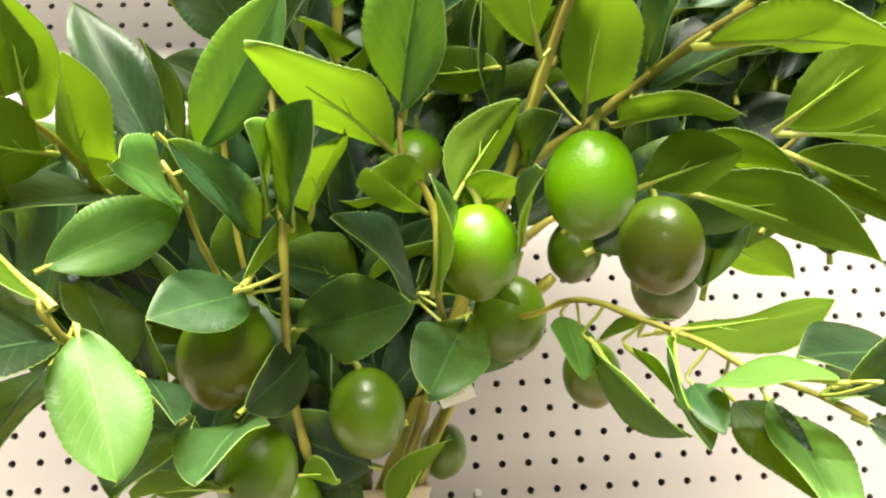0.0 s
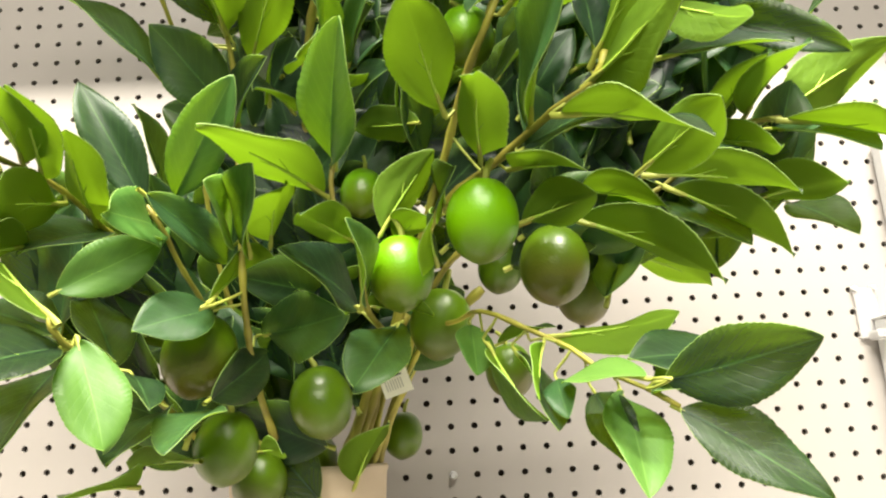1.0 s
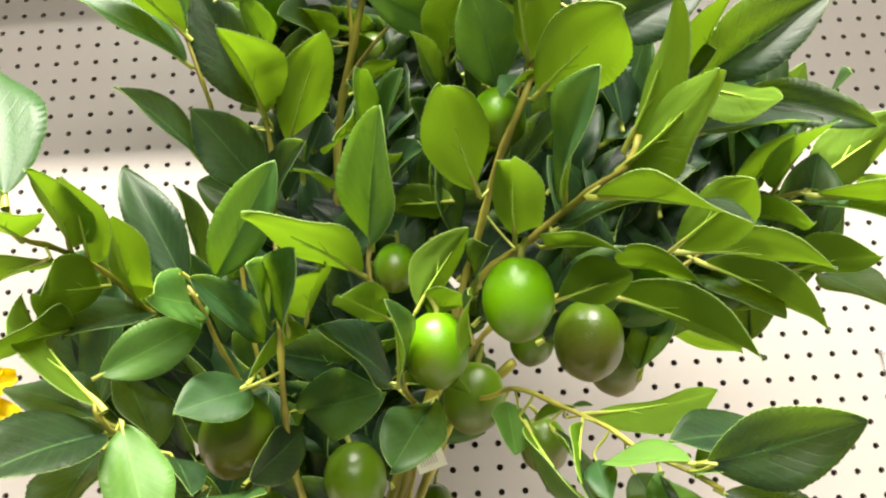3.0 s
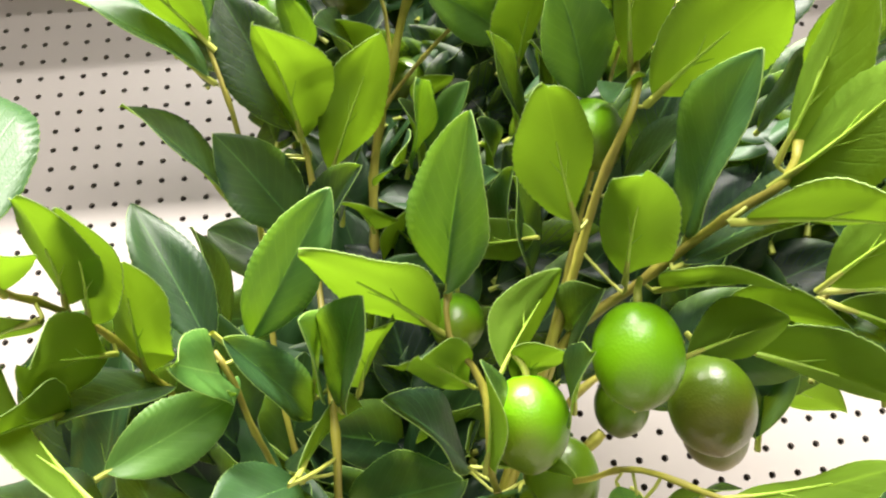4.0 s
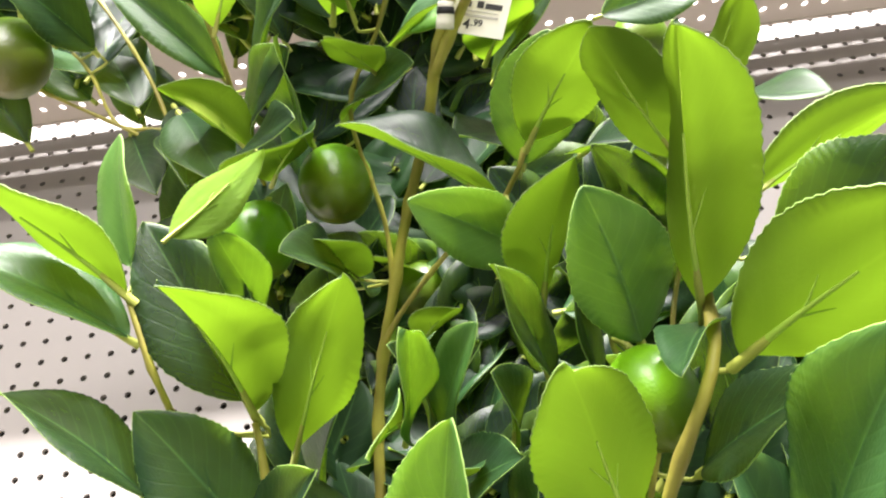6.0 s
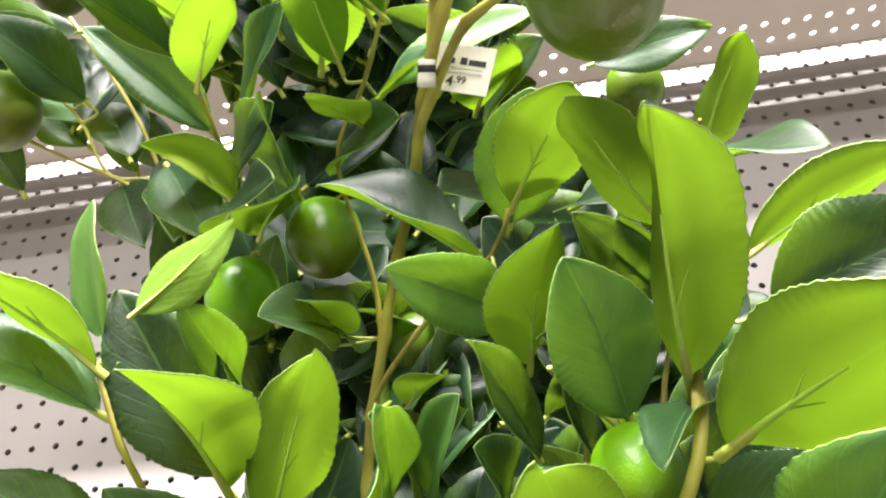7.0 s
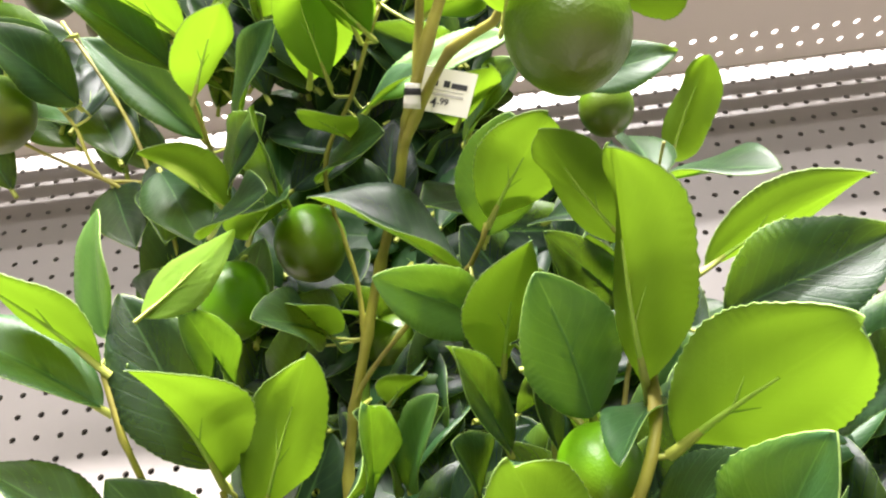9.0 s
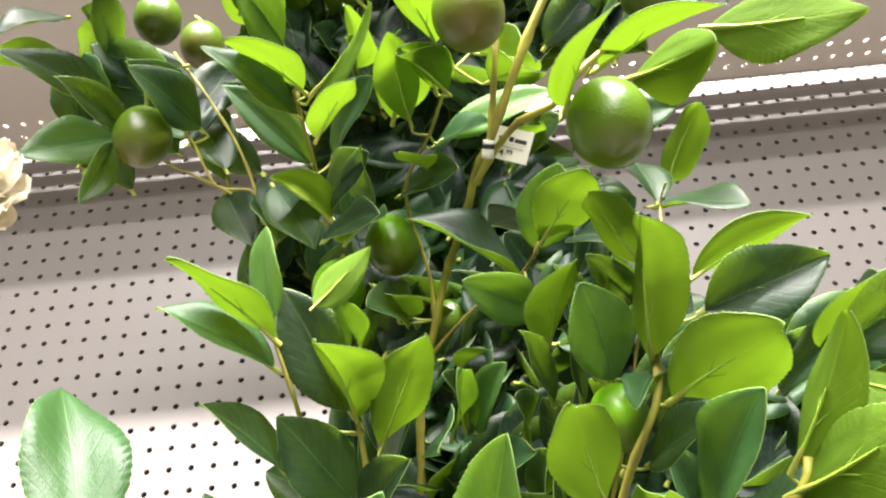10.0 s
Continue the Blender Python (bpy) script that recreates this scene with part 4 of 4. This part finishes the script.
leaf(b, (-0.146, -0.480, 1.890), (-0.100, -0.538, 1.904), (0.79, 0.58, -0.20), 0.034, 15)
leaf(b, (-0.147, -0.470, 1.859), (-0.113, -0.529, 1.850), (-0.36, -0.34, 0.87), 0.029, 15)
leaf(b, (-0.161, -0.420, 1.880), (-0.212, -0.474, 1.913), (0.55, -0.75, -0.37), 0.034, 15)
leaf(b, (-0.150, -0.400, 1.842), (-0.183, -0.447, 1.850), (0.12, 0.09, 0.99), 0.031, 45)
leaf(b, (-0.193, -0.400, 1.878), (-0.160, -0.405, 1.816), (0.31, -0.86, -0.38), 0.038, 15)
leaf(b, (-0.178, -0.450, 1.974), (-0.193, -0.518, 1.963), (0.86, -0.11, -0.50), 0.045, 15, "pale")
leaf(b, (-0.122, -0.450, 1.942), (-0.118, -0.517, 1.930), (0.80, -0.06, 0.60), 0.037, 15)
leaf(b, (-0.141, -0.390, 1.828), (-0.107, -0.444, 1.811), (-0.39, -0.50, 0.78), 0.036, 15)
leaf(b, (-0.152, -0.400, 1.860), (-0.116, -0.458, 1.853), (-0.84, -0.49, -0.23), 0.037, 15)
leaf(b, (-0.206, -0.380, 1.905), (-0.171, -0.378, 1.845), (0.47, -0.86, -0.38), 0.038, 15)
leaf(b, (-0.125, -0.420, 1.952), (-0.124, -0.485, 1.935), (1.00, 0.02, -0.01), 0.036, 15)
leaf(b, (-0.146, -0.410, 1.896), (-0.109, -0.472, 1.909), (-0.83, -0.53, -0.17), 0.040, 15)
# back left branch
b = branch()
stem(b, 0.0017, 0.0012, (-0.124, -0.234, 1.335), (-0.130, -0.230, 1.385), (-0.164, -0.290, 1.802), (-0.202, -0.320, 1.842), (-0.226, -0.360, 1.931), (-0.252, -0.380, 1.985), (-0.289, -0.390, 2.045))
stem(b, 0.0015, 0.0010, (-0.202, -0.320, 1.842), (-0.216, -0.355, 1.904), (-0.249, -0.365, 1.912), (-0.266, -0.380, 1.947), (-0.275, -0.390, 1.957))
stem(b, 0.0014, 0.0009, (-0.213, -0.345, 1.883), (-0.234, -0.360, 1.903), (-0.280, -0.390, 1.919), (-0.317, -0.400, 1.942))
leaf(b, (-0.243, -0.360, 1.907), (-0.214, -0.372, 1.846), (0.16, -0.86, -0.38), 0.037, 15)
leaf(b, (-0.210, -0.360, 1.900), (-0.192, -0.381, 1.840), (0.64, -0.86, -0.38), 0.036, 15)
leaf(b, (-0.320, -0.400, 1.942), (-0.370, -0.438, 1.900), (0.66, -0.75, -0.11), 0.039, 15)
leaf(b, (-0.321, -0.400, 1.937), (-0.330, -0.415, 1.869), (0.90, -0.43, -0.03), 0.025, 15)
leaf(b, (-0.308, -0.410, 1.938), (-0.329, -0.479, 1.932), (0.93, -0.26, -0.24), 0.028, 15)
leaf(b, (-0.266, -0.390, 1.965), (-0.292, -0.459, 1.963), (0.90, -0.33, -0.30), 0.040, 15)
leaf(b, (-0.370, -0.400, 2.022), (-0.403, -0.457, 1.992), (-0.32, -0.29, 0.90), 0.039, 15)
leaf(b, (-0.352, -0.380, 2.090), (-0.352, -0.436, 2.056), (0.99, 0.05, -0.09), 0.040, 15)
leaf(b, (-0.376, -0.420, 2.070), (-0.406, -0.454, 2.015), (0.21, -0.88, 0.43), 0.038, 15)
leaf(b, (-0.328, -0.400, 1.983), (-0.395, -0.462, 1.988), (0.66, -0.73, -0.19), 0.033, 15)
leaf(b, (-0.342, -0.390, 2.049), (-0.331, -0.461, 2.053), (0.90, 0.11, -0.43), 0.039, 15)
leaf(b, (-0.254, -0.400, 1.944), (-0.283, -0.469, 1.946), (0.87, -0.38, -0.31), 0.041, 15)
lime(b, (-0.290, -0.419, 1.923), 0.0429)
lime(b, (-0.314, -0.380, 2.104), 0.0430)
lime(b, (-0.290, -0.330, 2.121), 0.0430)
lime(b, (-0.196, -0.320, 1.880), 0.0320)


# ---- inner foliage ----
def fill(owner, centre, radii, count, seed, flat=False):
    """Inner leaves of a branch: stalks near the core, tips outwards and up, upper sides to the light."""
    rnd = random.Random(seed)
    c, core = Vector(centre), Vector((-0.085, -0.30, 0.0))
    made = 0
    while made < count:
        q = Vector([rnd.uniform(-1, 1) for _ in range(3)])
        if q.length > 1:
            continue
        p = c + Vector([q[i] * radii[i] for i in range(3)])
        out = Vector((p.x - core.x, p.y - core.y, 0.0))
        d = out.normalized() * 0.45 + Vector((rnd.uniform(-0.8, 0.8), rnd.uniform(-0.35, 0.25), rnd.uniform(-0.1, 1.1)))
        d.normalize()
        long = rnd.uniform(0.062, 0.082)
        up = Vector((rnd.uniform(-0.7, 0.7), rnd.uniform(-1.2, -0.6), rnd.uniform(-0.5, 0.35)))
        if flat:
            d.z *= 0.3
            d.normalize()
            up = Vector((rnd.uniform(-0.4, 0.4), rnd.uniform(-0.6, 0.2), 1.0))
        leaf(owner, p - d * long * 0.5, p + d * long * 0.5, up, rnd.uniform(0.036, 0.046), inner=True)
        made += 1


inner = branch("dense inner lime branches with dark green fabric leaves")
fill(inner, (-0.11, -0.3, 1.56), (0.12, 0.035, 0.09), 80, 1)
fill(inner, (-0.1, -0.28, 1.69), (0.105, 0.035, 0.09), 90, 2)
fill(inner, (0.03, -0.31, 1.67), (0.07, 0.035, 0.07), 60, 3)
fill(inner, (-0.15, -0.32, 1.46), (0.06, 0.05, 0.04), 18, 4)
inner = branch("dense inner lime branches with dark green fabric leaves")
fill(inner, (-0.09, -0.28, 1.83), (0.09, 0.035, 0.1), 110, 5)
fill(inner, (-0.07, -0.3, 1.97), (0.11, 0.035, 0.07), 80, 6)
fill(inner, (-0.02, -0.29, 1.78), (0.06, 0.03, 0.06), 40, 7)
fill(inner, (0.02, -0.32, 1.86), (0.05, 0.03, 0.06), 40, 17)
inner = branch("dense inner lime branches with dark green fabric leaves")
fill(inner, (0.1, -0.35, 1.6), (0.09, 0.035, 0.055), 40, 8)
fill(inner, (0.2, -0.36, 1.6), (0.06, 0.03, 0.04), 14, 9)
fill(inner, (-0.22, -0.38, 1.54), (0.05, 0.03, 0.06), 24, 10)
fill(inner, (-0.28, -0.34, 2.01), (0.10, 0.03, 0.05), 16, 11)
fill(inner, (-0.34, -0.37, 2.03), (0.07, 0.03, 0.05), 10, 12)
fill(inner, (0.06, -0.33, 1.76), (0.04, 0.03, 0.05), 25, 13)
fill(inner, (-0.19, -0.32, 1.86), (0.04, 0.03, 0.05), 22, 14)
fill(inner, (0.10, -0.37, 1.68), (0.05, 0.03, 0.05), 30, 15)

inner = branch("dense inner lime branches with dark green fabric leaves")
fill(inner, (-0.052, -0.370, 2.036), (0.10, 0.035, 0.06), 80, 31)
fill(inner, (-0.170, -0.360, 2.049), (0.07, 0.03, 0.05), 34, 32)
fill(inner, (0.078, -0.410, 2.022), (0.06, 0.03, 0.03), 16, 33)
fill(inner, (0.175, -0.370, 1.685), (0.055, 0.03, 0.05), 30, 34)

# unseen leaves continuing the plant upwards, added to keep lamp light off the foliage
crown = branch("unseen upper lime leaves under the shelf, added to shade the foliage below")
fill(crown, (-0.08, -0.40, 2.11), (0.17, 0.05, 0.045), 80, 21, True)
fill(crown, (-0.28, -0.55, 2.15), (0.12, 0.06, 0.03), 60, 23, True)
fill(crown, (-0.10, -0.50, 2.13), (0.10, 0.05, 0.025), 22, 24, True)
fill(crown, (0.06, -0.40, 2.09), (0.08, 0.05, 0.04), 24, 22, True)

# ---- price tags ----
def tag(centre, across, up, wide, high, label):
    """A small printed card. Returns the card and its frame: x across, y up, z to the reader."""
    x, y = Vector(across).normalized(), Vector(up)
    y = (y - x * y.dot(x)).normalized()
    card = tagged(new("price_tag"), label, "price tag")
    card.matrix_world = Matrix.Translation(centre) @ Matrix((x, y, x.cross(y))).transposed().to_4x4()
    bm = bmesh.new()
    box(bm, (-wide / 2, -high / 2, -0.0003), (wide / 2, high / 2, 0.0003), 0.0001)
    part("card", bm, PAPER, card)
    return card


def bar(card, name, x0, y0, x1, y1, mat, z=0.0004):
    bm = bmesh.new()
    box(bm, (x0, y0, z - 0.0001), (x1, y1, z + 0.0001))
    return part(name, bm, mat, card)


def text(card, words, x, y, size, mat):
    cu = bpy.data.curves.new("price", "FONT")
    cu.body, cu.size, cu.extrude, cu.offset = words, size, 0.00008, size * 0.012
    cu.materials.append(mat)
    ob = new("price", cu)
    ob.parent = card
    ob.location = (x, y, 0.00045)
    return ob


card = tag((-0.0235, -0.486, 1.8235), (1.0, 0.0, -0.45), (0.35, -0.5, 0.85), 0.0255, 0.0205, "cream paper price tag hanging from the stem")
bar(card, "logo", -0.0080, 0.0018, -0.0042, 0.0042, INK)
bar(card, "logo", -0.0015, 0.0018, 0.0014, 0.0048, INK)
bar(card, "logo", 0.0022, 0.0018, 0.0096, 0.0042, INK)
bar(card, "rule", -0.0085, 0.0000, 0.0085, 0.0003, GREY_INK)
bar(card, "print", -0.0080, -0.0024, 0.0088, -0.0013, GREY_INK)
text(card, "4", -0.0058, -0.0078, 0.0062, INK)
text(card, ".99", -0.0024, -0.0062, 0.0042, INK)

card = tag((-0.0400, -0.335, 1.4690), (1.0, -0.2, 0.30), (-0.25, -0.2, 1.0), 0.0200, 0.0160, "creased cream paper tag among the stems over the pot")
for k in range(7):
    bar(card, "bar_mark", -0.007 + 0.0018 * k, -0.004, -0.0062 + 0.0018 * k, 0.003, GREY_INK)
bar(card, "print", -0.006, 0.0045, 0.006, 0.0056, INK)

v, f = tube(((-0.0390, -0.490, 1.8115), (-0.0380, -0.494, 1.8155), (-0.0372, -0.4975, 1.8190)), 0.0036, 0.0035, 20)
wrap = tagged(new("stem_label", mesh_of("stem_label", v, f, (PAPER,))), "white paper label wrapped round the plant stem", "label")
v, f = tube(((-0.0380, -0.4940, 1.8155), (-0.0376, -0.4960, 1.8175)), 0.0037, 0.0037, 20)
ob = new("print", mesh_of("print", v, f, (INK,)))
ob.parent = wrap

# ---- neighbours on the display wall ----
def petal_mesh(name, mat, cup, ruffle, seed, wide=0.6):
    rnd = random.Random(seed)
    verts, faces = [], []
    for side in (0.006, -0.006):
        for i in range(9):
            for j in range(7):
                u, w = i / 8, (j - 3) / 3
                half = 0.5 * math.sin(math.pi * min(0.97, 0.06 + 0.90 * u)) ** 0.7
                verts.append((w * half * wide, u, cup * (w * w * 0.25 + u * u * 0.6) + ruffle * 0.08 * math.sin(7 * w + 5 * u + seed) * u + side * 0.4))
    for s in (0, 63):
        for i in range(8):
            for j in range(6):
                a = s + i * 7 + j
                q = (a, a + 1, a + 8, a + 7)
                faces.append(q if s == 0 else q[::-1])
    return mesh_of(name, verts, faces, (mat,))


def bloom(name, centre, facing, mat, layers, size, label, wide=0.6):
    """A fabric flower: rings of petals, closed towards the middle."""
    ob = tagged(new(name), label, "artificial flower")
    ob.matrix_world = Matrix.Translation(centre) @ Vector(facing).to_track_quat("Z", "Y").to_matrix().to_4x4()
    rnd = random.Random(int(size * 1000))
    kinds = [petal_mesh("petal", mat, 0.35 + 0.2 * k, 1.0, k + 3, wide) for k in range(3)]
    for ring, (count, tilt, long) in enumerate(layers):
        for k in range(count):
            p = new("petal", kinds[(k + ring) % 3])
            p.parent = ob
            turn = 360 * (k + 0.5 * ring + rnd.uniform(-0.2, 0.2)) / count
            m = pose(0, 0, 0.002 * ring, 0, 0, turn) @ pose(0, 0, 0, tilt + rnd.uniform(-8, 8), 0, 0)
            s = size * long * rnd.uniform(0.9, 1.1)
            p.matrix_local = m @ Matrix.Diagonal((s, s, s, 1))
    return ob


ROSE = ((9, -10, 0.95), (9, 10, 1.0), (9, 28, 0.95), (8, 46, 0.85), (7, 62, 0.7), (5, 78, 0.55))
DAISY = ((9, 12, 1.0), (8, 30, 0.9), (6, 60, 0.4))
bloom("ivory_flower", (-0.403, -0.440, 1.864), (0.50, -0.80, 0.30), IVORY, ROSE, 0.044, "ruffled ivory fabric peony hanging by the wall", 1.15)
bloom("yellow_flower", (-0.338, -0.38, 1.516), (0.5, -0.8, 0.35), YELLOW, DAISY, 0.042, "bright yellow fabric sunflower")

# clear bracket and white tray beside the plant
bracket = tagged(new("wall_bracket"), "frosted clear plastic bracket hooked into the pegboard", "bracket")
bm = bmesh.new()
box(bm, (0.459, -0.006, 1.520), (0.484, -0.002, 1.576), 0.0015)
part("plate", bm, CLEAR, bracket)
bm = bmesh.new()
box(bm, (0.464, -0.030, 1.517), (0.480, -0.009, 1.527), 0.003)
part("hook", bm, CLEAR, bracket)
for x in (0.461, 0.482):
    bm = bmesh.new()
    bmesh.ops.create_cone(bm, cap_ends=True, segments=12, radius1=0.0034, radius2=0.0028, depth=0.006, matrix=Matrix.Translation((x, -0.005, 1.576)) @ pose(0, 0, 0, 90, 0, 0))
    part("peg", bm, CLEAR, bracket)
tray = tagged(new("white_bin"), "white plastic bins fixed to the pegboard wall", "bin")
bm = bmesh.new()
box(bm, (0.474, -0.050, 1.395), (0.700, -0.006, 1.545), 0.004)
for v in bm.verts:
    if v.co.z > 1.5 and v.co.y < -0.03:
        v.co.z -= 0.012
part("body", bm, WHITE, tray)
bm = bmesh.new()
box(bm, (0.473, -0.052, 1.5385), (0.700, -0.004, 1.5430), 0.002)
part("rim", bm, WHITE, tray)
bm = bmesh.new()
box(bm, (0.512, -0.090, 1.30), (0.74, -0.052, 1.580), 0.006)
part("front_panel", bm, WHITE, tray)
bm = bmesh.new()
box(bm, (0.510, -0.030, 1.640), (0.74, -0.004, 1.75), 0.006)
part("back_panel", bm, WHITE, tray)
bm = bmesh.new()
bmesh.ops.create_cone(bm, cap_ends=True, segments=12, radius1=0.0045, radius2=0.003, depth=0.006, matrix=Matrix.Translation((0.0, -0.003, 1.3984)) @ pose(0, 0, 0, 90, 0, 0))
tagged(part("wall_plug", bm, WHITE, None), "small white plastic plug in a pegboard hole", "plug")
